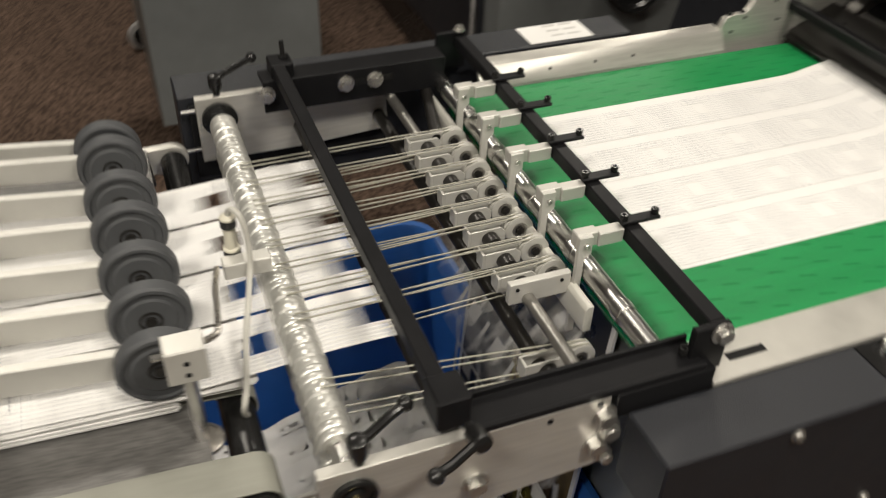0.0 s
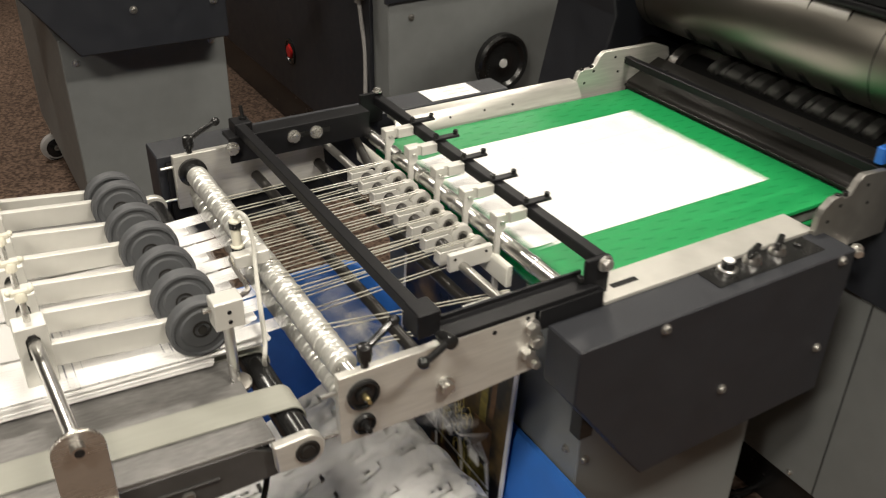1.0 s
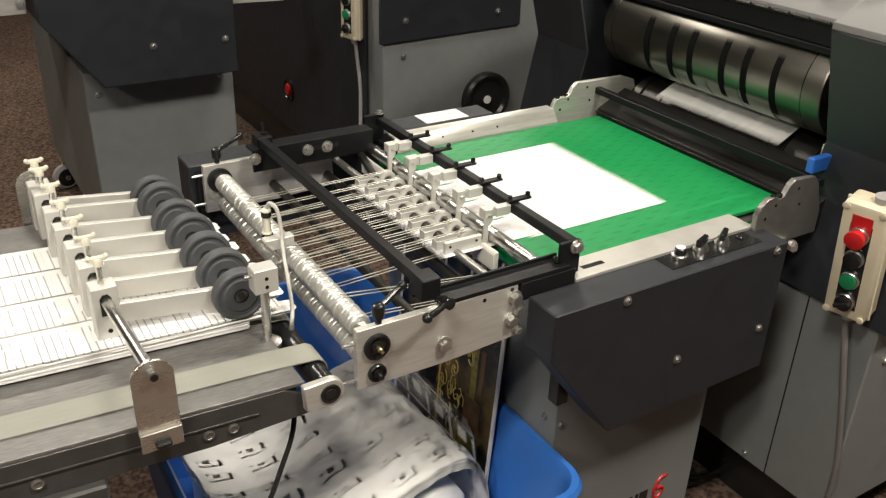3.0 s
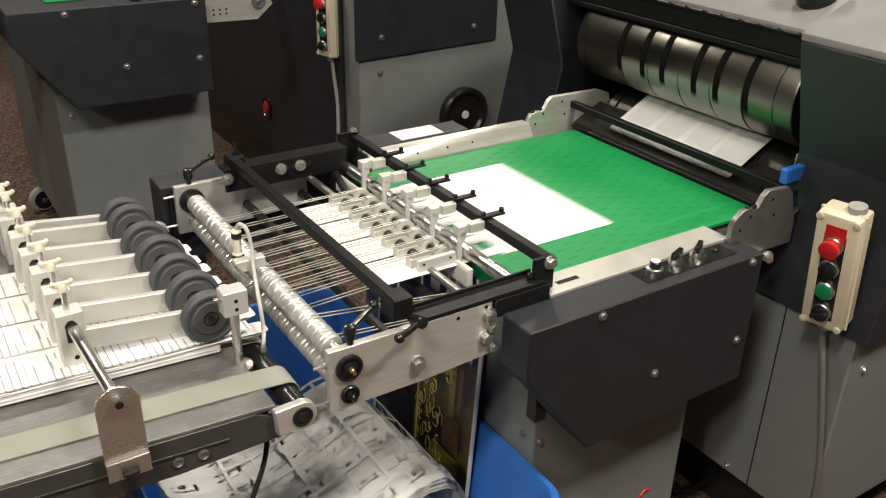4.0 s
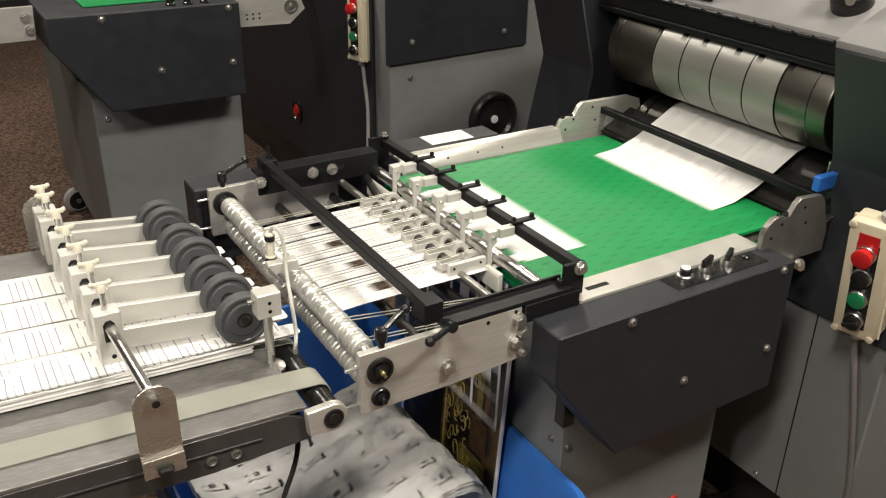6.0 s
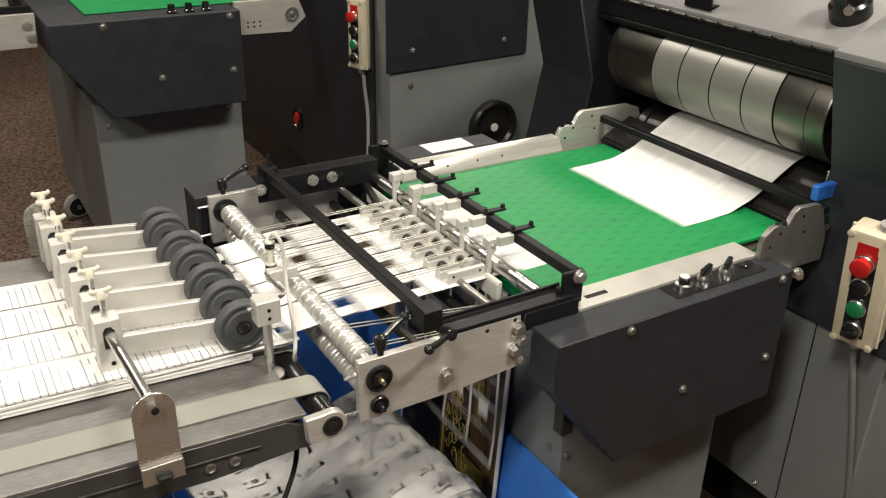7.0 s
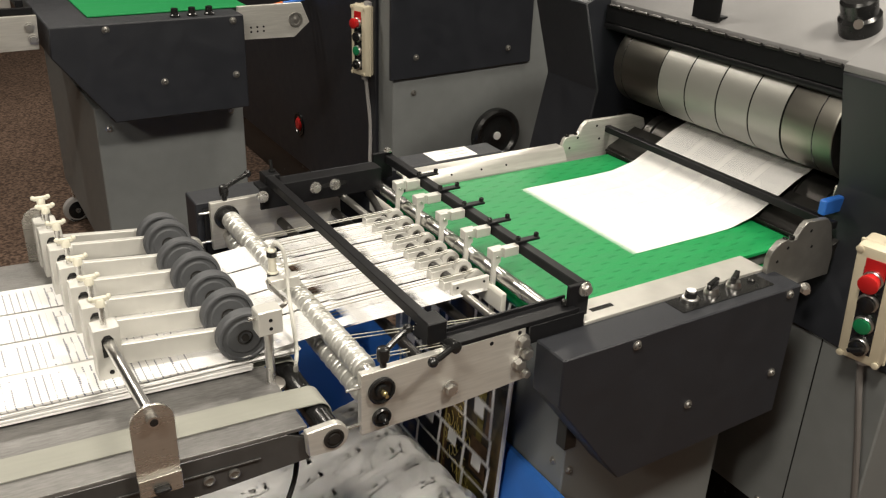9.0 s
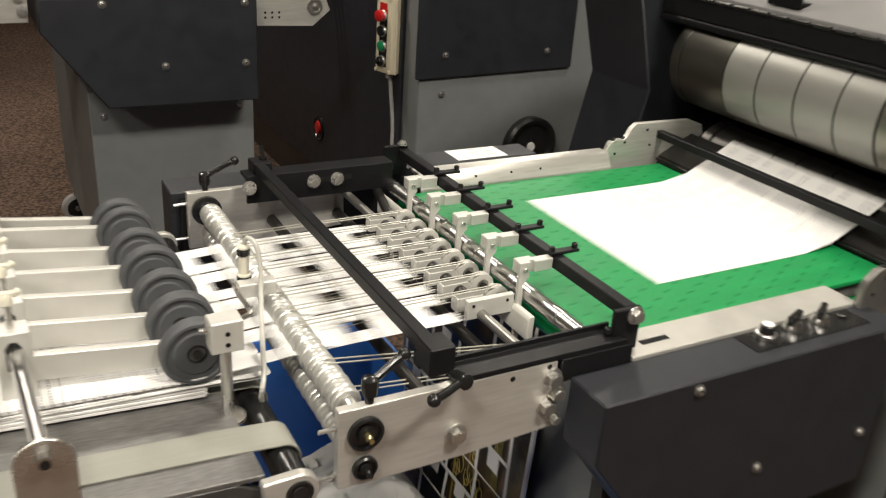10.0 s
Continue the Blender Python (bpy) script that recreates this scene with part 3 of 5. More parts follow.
# ---- grey drive cover beside the bed, and the leg below ----
def drive_cover():
    c = thing("drive_cover", "dark grey powder-coated drive cover with control knobs", "machine cover")
    outline = [(0.262, 0.928), (0.728, 0.928), (0.728, 0.69), (0.39, 0.682), (0.262, 0.852)]
    part("cover", prism(outline, "y", -0.064, -0.002, 0.002), M_DARK, c)
    for x, z in ((0.39, 0.916), (0.515, 0.775), (0.702, 0.918), (0.70, 0.775)):
        part("dome_screw", domescrew((x, -0.064, z), (0, -1, 0), 0.0058), M_ZINC2, c)
    p = part("knob_plate", box(0.495, 0.688, -0.044, -0.005, 0.928, 0.9295, 0.0005), M_BLKPL, c, "black control plate")
    k = part("speed_knob", lathe([(0.012, 0), (0.012, 0.005), (0.009, 0.006), (0.0085, 0.016), (0.007, 0.0175), (0.0001, 0.0175)], (0.529, -0.022, 0.9295), (0, 0, 1), 24), M_BLKPL, c, "black speed knob with silver skirt")
    part("knob_skirt", lathe([(0.0135, 0), (0.0135, 0.006), (0.012, 0.007)], (0.529, -0.022, 0.9296), (0, 0, 1), 24), M_CHROME, k)
    part("knob_cap", lathe([(0.007, 0), (0.007, 0.001)], (0.529, -0.022, 0.947), (0, 0, 1), 20), M_PAPER, k)
    for x, a in ((0.576, 20), (0.623, 30)):
        s = part("selector_switch", lathe([(0.012, 0), (0.012, 0.004), (0.01, 0.007), (0.009, 0.011)], (x, -0.02, 0.9295), (0, 0, 1), 22), M_CHROME, c, "chrome selector switch with a black paddle")
        bm = box(-0.015, 0.015, -0.004, 0.004, 0, 0.012, 0.0015)
        bmesh.ops.transform(bm, matrix=pose(x, -0.02, 0.94, 0, 0, a), verts=bm.verts[:])
        part("paddle", bm, M_BLKPL, s)
    part("small_button", lathe([(0.006, 0), (0.006, 0.003), (0.004, 0.005), (0.0001, 0.005)], (0.663, -0.02, 0.9295), (0, 0, 1), 16), M_BLKPL, c)
    return c


drive_cover()


def press_leg():
    l = thing("machine_leg", "grey sheet-metal leg cabinet below the drive cover", "machine leg")
    part("cabinet", box(0.356, 0.715, 0.02, 0.58, 0.27, 0.90, 0.002), M_GREY, l)
    part("corner_notch", box(0.3535, 0.375, 0.0185, 0.04, 0.69, 0.74, 0), M_BLKPL, l)
    part("dome_screw", domescrew((0.356, 0.045, 0.652), (-1, 0, 0), 0.0055), M_ZINC2, l)
    part("dome_screw", domescrew((0.368, 0.02, 0.647), (0, -1, 0), 0.0055), M_ZINC2, l)
    part("dome_screw", domescrew((0.66, 0.02, 0.305), (0, -1, 0), 0.005), M_ZINC, l)
    part("plinth", box(0.37, 0.70, 0.04, 0.56, FLOOR, 0.27, 0.002), M_BLKPL, l)
    # lettering of the nameplate as plain shapes
    x = 0.44
    for w, h, dz in ((0.02, 0.05, 0), (0.028, 0.034, 0), (0.028, 0.034, 0), (0.028, 0.034, -0.012), (0.028, 0.034, 0), (0.01, 0.034, 0), (0.028, 0.034, 0)):
        part("name_bar", box(x, x + w * 0.72, 0.0188, 0.0205, 0.375 + dz, 0.375 + dz + h * 0.8, 0.0003), M_BLKPL, l)
        x += w
    bm = sweep([(x + 0.036, 0.019, 0.42), (x + 0.02, 0.019, 0.418), (x + 0.008, 0.019, 0.395), (x + 0.012, 0.019, 0.374), (x + 0.026, 0.019, 0.376), (x + 0.03, 0.019, 0.392), (x + 0.014, 0.019, 0.396)], 0.0028, 8)
    part("name_numeral_shape", bm, M_RED, l, "red swash shape")
    return l


press_leg()


def far_cover():
    c = thing("far_drive_cover", "dark grey long cover along the far side of the bed", "machine cover")
    part("cover", box(-0.02, 0.63, 0.622, 0.685, 0.80, 0.945, 0.002), M_DARK, c)
    part("bracket_plate", box(-0.008, 0.25, 0.6115, 0.6215, 0.83, 0.935, 0.001), M_BLACK, c)
    return c


far_cover()
p = thing("instruction_sheet", "white paper sheet with faint lines lying on the dark cover", "paper")
part("sheet", box(0.47, 0.57, 0.626, 0.68, 0.9455, 0.9462, 0), M_PAPER, p)
for i in range(3):
    for k in range(2):
        part("text_line", box(0.51 + k * 0.026, 0.53 + k * 0.026, 0.64 + i * 0.016, 0.645 + i * 0.016, 0.9462, 0.9464, 0), M_LABEL, p)


# ---- the rotary press ----
def press():
    u = thing("rotary_press", "dark grey and grey rotary die-cutting press with a steel die cylinder", "die-cutting press")
    # faceted side housings
    prof = [(0.858, 1.225), (0.915, 1.03), (0.862, 0.775), (1.75, 0.775), (1.75, 1.36), (1.2, 1.36)]
    part("near_housing", prism(prof, "y", -0.19, 0.04, 0.003), M_DARK, u, "dark grey faceted side housing")
    part("far_housing", prism(prof, "y", 0.672, 0.86, 0.003), M_DARK, u, "dark grey faceted side housing")
    # lower cabinet
    part("lower_cabinet", box(0.872, 1.75, -0.168, 0.83, 0.36, 0.772, 0.003), M_GREY, u, "grey lower cabinet")
    part("cabinet_seam", box(0.8705, 0.8725, -0.033, -0.031, 0.362, 0.77, 0), M_BLKPL, u)
    part("dome_screw", domescrew((0.872, 0.02, 0.375), (-1, 0, 0), 0.005), M_ZINC, u)
    part("dome_screw", domescrew((0.92, -0.168, 0.70), (0, -1, 0), 0.006), M_ZINC, u)
    part("dome_screw", domescrew((0.89, -0.168, 0.385), (0, -1, 0), 0.006), M_ZINC, u)
    part("base", box(0.92, 1.7, -0.1, 0.78, FLOOR, 0.36, 0.002), M_BLKPL, u, "black plinth")
    # hood
    part("hood", prism([(0.925, 1.212), (0.925, 1.228), (1.2, 1.375), (1.75, 1.375), (1.75, 1.36), (1.2, 1.36)], "y", 0.042, 0.672, 0.001), M_DUSTY, u, "light painted steel hood")
    part("hood_top", prism([(0.86, 1.2265), (1.2, 1.363), (1.2, 1.375), (0.86, 1.2385)], "y", -0.19, 0.04, 0.001), M_DUSTY, u)
    h = part("hood_edge", box(0.914, 0.922, 0.054, 0.67, 1.184, 1.221, 0.001), M_BLACK, u, "black hinged hood edge")
    for i in range(14):
        part("hinge_knuckle", rod((0.9125, 0.08 + i * 0.042, 1.221), (0.9125, 0.11 + i * 0.042, 1.221), 0.0035, 10), M_DIM, h)
    for y in (0.17, 0.34, 0.6):
        part("rivet", domescrew((0.955, y, 1.238), (-0.49, 0, 0.87), 0.004), M_ZINC, h)
    part("guide_rod", rod((0.923, 0.052, 1.176), (0.923, 0.672, 1.176), 0.009, 18), M_BLACK, u)
    h2 = part("catch_plate", box(0.93, 0.934, 0.37, 0.44, 1.235, 1.29, 0.001), M_BLACK, u, "black bent catch plate")
    part("catch_foot", box(0.934, 0.966, 0.37, 0.44, 1.2405, 1.2445, 0.001), M_BLACK, h2)
    k = part("stop_knob", lathe([(0.035, 0), (0.035, 0.03), (0.03, 0.035), (0.03, 0.06), (0.026, 0.065), (0.0001, 0.065)], (1.0, 0.12, 1.262), (-0.4, 0, 0.9), 28), M_BLKPL, u, "black round adjusting knob")
    part("knurled_screw", rod((0.985, 0.115, 1.282), (0.96, 0.1, 1.28), 0.008, 16), M_ZINC, k)
    # inner back and stripper fingers
    part("inner_wall", box(1.1, 1.12, 0.052, 0.672, 0.775, 1.36, 0), M_BLKPL, u)
    s = part("sensor", box(0.865, 0.925, 0.018, 0.032, 0.985, 1.012, 0.002), M_BLUE2, u, "bright blue optical sensor")
    part("sensor_arm", box(0.925, 0.932, 0.0, 0.05, 0.96, 1.02, 0.001), M_STAIN, s)
    part("hex_bolt", hexbolt((0.80, -0.02, 0.885), (-0.6, -0.8, 0), 0.007, 0.016), M_ZINC, u)
    return u


PRESS = press()
CYL_Y0, CYL_Y1, CYL_R = 0.075, 0.60, 0.091
GROOVES = (0.165, 0.239, 0.318, 0.4, 0.476)
SLOTS = (0.158, 0.225, 0.278, 0.36, 0.414, 0.48)


def arc(th0, th1, a, b, r0, r1):
    own = bmesh.new()
    n = max(6, int((th1 - th0) / 5))
    rings = []
    for q in range(n + 1):
        th = radians(th0 + (th1 - th0) * q / n)
        ca, sa = math.cos(th), math.sin(th)
        rings.append([own.verts.new((r * ca, y, r * sa)) for r, y in ((r0, a), (r1, a), (r1, b), (r0, b))])
    for p0, p1 in zip(rings, rings[1:]):
        for k in range(4):
            own.faces.new((p0[k], p0[(k + 1) % 4], p1[(k + 1) % 4], p1[k]))
    own.faces.new(rings[0])
    own.faces.new(rings[-1][::-1])
    bmesh.ops.recalc_face_normals(own, faces=own.faces[:])
    return own


def die_cylinder():
    bm = lathe([(CYL_R - 0.004, CYL_Y0 - 0.015), (CYL_R - 0.002, CYL_Y0 - 0.012), (CYL_R - 0.002, CYL_Y1 + 0.012), (CYL_R - 0.004, CYL_Y1 + 0.015)], (0, 0, 0), (0, 1, 0), 64)
    c = part("die_cylinder", bm, M_DIM2, PRESS, "steel die cylinder with ringed plate")
    c.location = (0.99, 0, 1.104)

    # seen along the turn: six black slots, then four pale die bands between dark grooves, then bare steel
    for y in SLOTS:
        part("slot", arc(5, 80, y - 0.0068, y + 0.0068, CYL_R - 0.01, CYL_R - 0.0004), M_SLOT, c, "black slot in the cylinder")
    for a, b in zip(GROOVES, GROOVES[1:]):
        part("die_plate_band", arc(62, 292, a + 0.0018, b - 0.0018, CYL_R - 0.01, CYL_R - 0.0008), M_BAND, c, "pale steel die plate band")
    for y in GROOVES:
        part("band_groove", arc(80, 292, y - 0.0018, y + 0.0018, CYL_R - 0.01, CYL_R - 0.0014), M_SLOT, c)
    part("end_ring_groove", arc(0, 360, CYL_Y1 - 0.012, CYL_Y1 - 0.0105, CYL_R - 0.01, CYL_R - 0.0015), M_BLKPL, c)
    part("journal", rod((0, 0.612, 0), (0, 0.672, 0), 0.03, 24), M_DIM, c)
    part("end_ring_groove", arc(0, 360, CYL_Y0 + 0.022, CYL_Y0 + 0.024, CYL_R - 0.01, CYL_R - 0.0015), M_BLKPL, c)
    return c


M_DIM2 = mat("polished_cylinder_steel", (0.21, 0.2, 0.175), 0.37, 1.0, 0.5, 30, 0.08, 120, (1, 0.12, 1))
M_SLOT = mat("matte_black_slot", (0.004, 0.004, 0.004), 0.8, 0.0, 0.1, 40, spec=0.1)
M_BAND = mat("die_plate_steel", (0.3, 0.295, 0.272), 0.42, 0.45, 0.14, 40, 0.1, 500, (1, 0.2, 1))
CYLINDER = die_cylinder()
LOWER_R = 0.06


def lower_cylinder():
    bm = rod((0, 0.056, 0), (0, 0.668, 0), 0.044, 40)
    c = part("lower_cylinder", bm, M_SLOT, PRESS, "black lower cylinder with steel prongs and shells")
    c.location = (1.008, 0, 0.934)
    # twelve prongs of several widths on one side
    y = 0.462
    for w, gap in ((0.015, 0.016), (0.008, 0.004), (0.032, 0.014), (0.01, 0.004), (0.02, 0.016), (0.02, 0.022), (0.022, 0.017), (0.01, 0.004), (0.022, 0.016), (0.026, 0.009), (0.016, 0.014), (0.018, 0.0)):
        part("prong", arc(112, 152, y - w, y, 0.03, LOWER_R), M_PRONG, c, "dull steel prong")
        y -= w + gap
    # dark shells round the other side, broken by narrow gaps
    ends = (0.086, 0.15, 0.186, 0.27, 0.342, 0.392, 0.474, 0.532)
    for a, b in zip(ends, ends[1:]):
        part("shell", arc(196, 464, a + 0.0018, b - 0.0018, 0.03, LOWER_R - 0.001), M_DIMS, c, "dark steel shell")
    part("end_ring", arc(0, 360, 0.536, 0.556, 0.03, LOWER_R), M_DIMS, c)
    part("end_ring", arc(0, 360, 0.06, 0.082, 0.03, LOWER_R), M_DIMS, c)
    return c


M_PRONG = mat("prong_steel", (0.2, 0.197, 0.19), 0.45, 0.6, 0.3, 60, 0.1, 300)
M_DIMS = mat("dark_shell_steel", (0.1, 0.095, 0.09), 0.35, 0.8, 0.25, 40, 0.1, 300)
LOWER = lower_cylinder()


def pendant(m, label):
    p = thing("control_pendant", label, "control box", "push-button control boxes", m)
    # local: x right, y up, z out of the face
    part("case", box(-0.034, 0.034, -0.105, 0.105, -0.05, 0.0, 0.006, seg=2), M_BEIGE, p, "beige enamel case")
    part("lid_lip", box(-0.036, 0.036, -0.107, 0.107, -0.022, -0.017, 0.002), M_BEIGE, p)
    part("button_strip", box(-0.017, 0.017, -0.085, 0.072, 0.0, 0.0012, 0.0004), M_BLKPL, p)
    part("stop_label", box(-0.016, 0.016, 0.055, 0.088, 0.0012, 0.002, 0.0003), M_RED, p)
    for y, mm, h, r, lab in ((0.054, M_RED, 0.02, 0.0155, "red push button"), (0.0125, M_BLKPL, 0.012, 0.0135, "black push button"), (-0.029, M_GREENB, 0.01, 0.0135, "green push button"), (-0.0705, M_BLKPL, 0.012, 0.0135, "black selector switch")):
        b = part("push_button", lathe([(r * 0.85, 0), (r * 0.85, h * 0.7), (r, h * 0.75), (r, h), (r * 0.85, h * 1.08), (0.0001, h * 1.08)], (0, y, 0.001), (0, 0, 1), 24), mm, p, lab)
        part("bezel", lathe([(0.0155, 0), (0.0155, 0.005), (0.014, 0.0065), (0.0138, 0.004), (0.0001, 0.004)], (0, y, 0.001), (0, 0, 1), 24), M_CHROME, b)
    bm = box(-0.013, 0.013, -0.0035, 0.0035, 0.012, 0.02, 0.001)
    bmesh.ops.transform(bm, matrix=pose(0, -0.0705, 0, 0, 0, 25), verts=bm.verts[:])
    part("selector_paddle", bm, M_BLKPL, p)
    for x in (-0.028, 0.028):
        for y in (-0.098, 0.098):
            part("lid_screw", lathe([(0.006, 0), (0.006, 0.002), (0.004, 0.003), (0.0001, 0.003)], (x, y, 0), (0, 0, 1), 14), M_BEIGE, p)
    part("cable_gland", rod((0, -0.105, -0.026), (0, -0.12, -0.026), 0.011, 16), M_CABLE, p)
    part("cap", rod((0.014, 0.105, -0.03), (0.014, 0.115, -0.03), 0.014, 18), M_CABLE, p)
    part("mount", box(-0.02, 0.02, -0.06, 0.06, -0.075, -0.05, 0.002), M_BLACK, p)
    return p


def face_pose(origin, right, up):
    right, up = Vector(right).normalized(), Vector(up).normalized()
    out = right.cross(up).normalized()
    up = out.cross(right)
    m = Matrix((right, up, out)).transposed().to_4x4()
    m.translation = origin
    return m


pendant(face_pose((0.795, -0.138, 0.905), (0.22, -1.0, 0.0), (-0.14, -0.06, 0.98)), "beige push-button pendant with red, black and green buttons on the press")
cab = thing("pendant_cable", "grey cable hanging down from the control pendant", "cable")
part("cable", sweep([(0.837, -0.126, 0.792), (0.838, -0.13, 0.765), (0.836, -0.142, 0.72), (0.843, -0.16, 0.62), (0.855, -0.174, 0.5), (0.86, -0.176, 0.4), (0.87, -0.2, 0.37), (0.95, -0.3, 0.33), (1.05, -0.42, 0.26)], 0.0055, 10), M_CORDG, cab)
cab = thing("floor_cable", "dark cable coiled on the carpet beside the press", "cable")
pts = [(0.86 + 0.1 * math.cos(a * 0.7) + a * 0.004, 0.18 + 0.075 * math.sin(a * 0.7), FLOOR + 0.008 + a * 0.0006) for a in range(22)]
part("cable", sweep(pts, 0.006, 8, steps=4), M_BLKPL, cab)


# ---- delivery conveyor ----
CONV = pose(-0.037, 0, 0.891, 0, math.degrees(math.atan(SLOPE)), 0)


def conveyor():
    c = thing("delivery_conveyor", "worn steel delivery conveyor with khaki belts", "conveyor", m=CONV)
    # local: x to the press, z = 0 is the table top at the roller end
    part("table_top", box(-1.3, -0.03, 0.012, 0.60, -0.006, 0.0, 0.0008), M_STEEL, c, "scuffed steel table top")
    prof = [(-1.3, -0.0062), (-0.055, -0.0062), (-0.028, -0.02), (-0.024, -0.05), (-0.15, -0.06), (-1.3, -0.06)]
    for y in (0.012, 0.592):
        part("side_rail", prism(prof, "y", y, y + 0.008, 0.0008), M_DIM3, c, "dark steel side rail")
    part("side_flange", box(-1.3, -0.09, 0.0095, 0.0118, -0.03, -0.0275, 0.0003), M_DIM3, c)
    for y0, y1 in ((0.0, 0.0115), (0.6005, 0.612)):
        b = part("bearing_block", prism([(-0.036, -0.003), *[(0.0205 * math.sin(radians(v)), -0.02 + 0.0205 * math.cos(radians(v))) for v in range(0, 181, 15)], (-0.032, -0.039)], "y", y0, y1, 0.0015), M_ALU, c, "aluminium bearing block")
        part("bearing", lathe([(0.0135, 0), (0.0135, 0.002), (0.011, 0.0025), (0.0105, 0.001), (0.0075, 0.001), (0.007, 0.003), (0.0045, 0.003), (0.0001, 0.003)], (0.0, y0, -0.02), (0, -1, 0)), M_DIM, b)
    part("end_roller", rod((0.0, 0.006, -0.019), (0.0, 0.594, -0.019), 0.016, 28), M_BLKPL, c, "black end roller")
    for y in (0.07, 0.18, 0.29, 0.41):
        bm = bmesh.new()
        line = [(-1.3, 0.0022), (-0.06, 0.0022)] + [(0.0 + 0.0195 * math.sin(radians(x)), -0.0185 + 0.0195 * math.cos(radians(x))) for x in range(-10, 181, 15)]
        vs = []
        for x, z in line:
            vs.append((bm.verts.new((x, y - 0.021, z)), bm.verts.new((x, y + 0.021, z))))
        for a, b in zip(vs, vs[1:]):
            bm.faces.new((a[0], b[0], b[1], a[1]))
        bm.normal_update()
        bmesh.ops.solidify(bm, geom=bm.faces[:], thickness=0.0015)
        part("conveyor_belt", bm, M_KHAKI, c, "khaki conveyor belt")
    for x in (-0.122, -0.152, -0.34):
        part("flange_bolt", lathe([(0.0068, 0), (0.0068, 0.003), (0.005, 0.004), (0.0045, 0.002), (0.0001, 0.002)], (x, 0.012, -0.04), (0, -1, 0), 20), M_ZINC2, c)
    # tilt handle bracket underneath
    part("under_bracket", box(-0.62, -0.27, 0.0, 0.02, -0.17, -0.06, 0.003), M_DIM3, c)
    part("crank_handle", sweep([(-0.31, 0.0, -0.075), (-0.31, -0.02, -0.078), (-0.33, -0.028, -0.1), (-0.36, -0.03, -0.118)], 0.006, 10), M_ZINC, c)
    return c


M_DIM3 = mat("dark_painted_steel", (0.07, 0.068, 0.066), 0.35, 0.4, 0.25, 40, 0.1, 500)
conveyor()


def card_stack():
    """Cards lying on the conveyor in six rows, each a little out of line, as shingled layers."""
    rnd = random.Random(4)
    s = thing("card_stack", "shingled white printed cards in rows on the conveyor", "card stack", m=CONV)
    for i in range(5):
        dy = (0.0, 0.0006, -0.0004, 0.0005, -0.0002)[i]
        part("card_layer", box(-1.1, -0.05 + 3 * dy, 0.1505 + dy, 0.4655 + dy, 0.004 + 0.0022 * i, 0.0062 + 0.0022 * i, 0), M_PAPER, s)
    for row in range(4):
        y0 = 0.15 + row * 0.079
        for k in range(22):
            x1 = -0.03 - k * 0.045 + rnd.uniform(-0.004, 0.004)
            ln = 0.15
            dy = rnd.uniform(-0.0015, 0.0015)
            z1 = 0.0195 - 0.0005 * (k % 2)
            tl = [(x1 - ln, z1 - 0.0045), (x1 - ln, z1 - 0.0035), (x1, z1), (x1, z1 - 0.001)]
            part("card", prism(tl, "y", y0 + dy, y0 + dy + 0.0785, 0), M_STACK, s)
        # the foremost cards, with the tab notch in their front edge
        for q, (dx, dy) in enumerate(((0.0, 0.0), (-0.007, 0.002), (0.006, -0.002))):
            xf, yc = 0.014 + dx - 0.004 * row, y0 + 0.039 + dy
            pts = [(xf - 0.13, yc - 0.037), (xf - 0.004, yc - 0.037), (xf, yc - 0.033), (xf, yc - 0.013), (xf - 0.004, yc - 0.009), (xf - 0.024, yc - 0.008), (xf - 0.027, yc), (xf - 0.024, yc + 0.008), (xf - 0.004, yc + 0.009), (xf, yc + 0.013), (xf, yc + 0.033), (xf - 0.004, yc + 0.037), (xf - 0.13, yc + 0.037)]
            part("notched_card", prism(pts, "z", 0.0135 + 0.0022 * q, 0.0141 + 0.0022 * q, 0), M_PAPER, s)
    return s


card_stack()

WHEELS = (0.158, 0.221, 0.284, 0.347, 0.411, 0.479, 0.516)


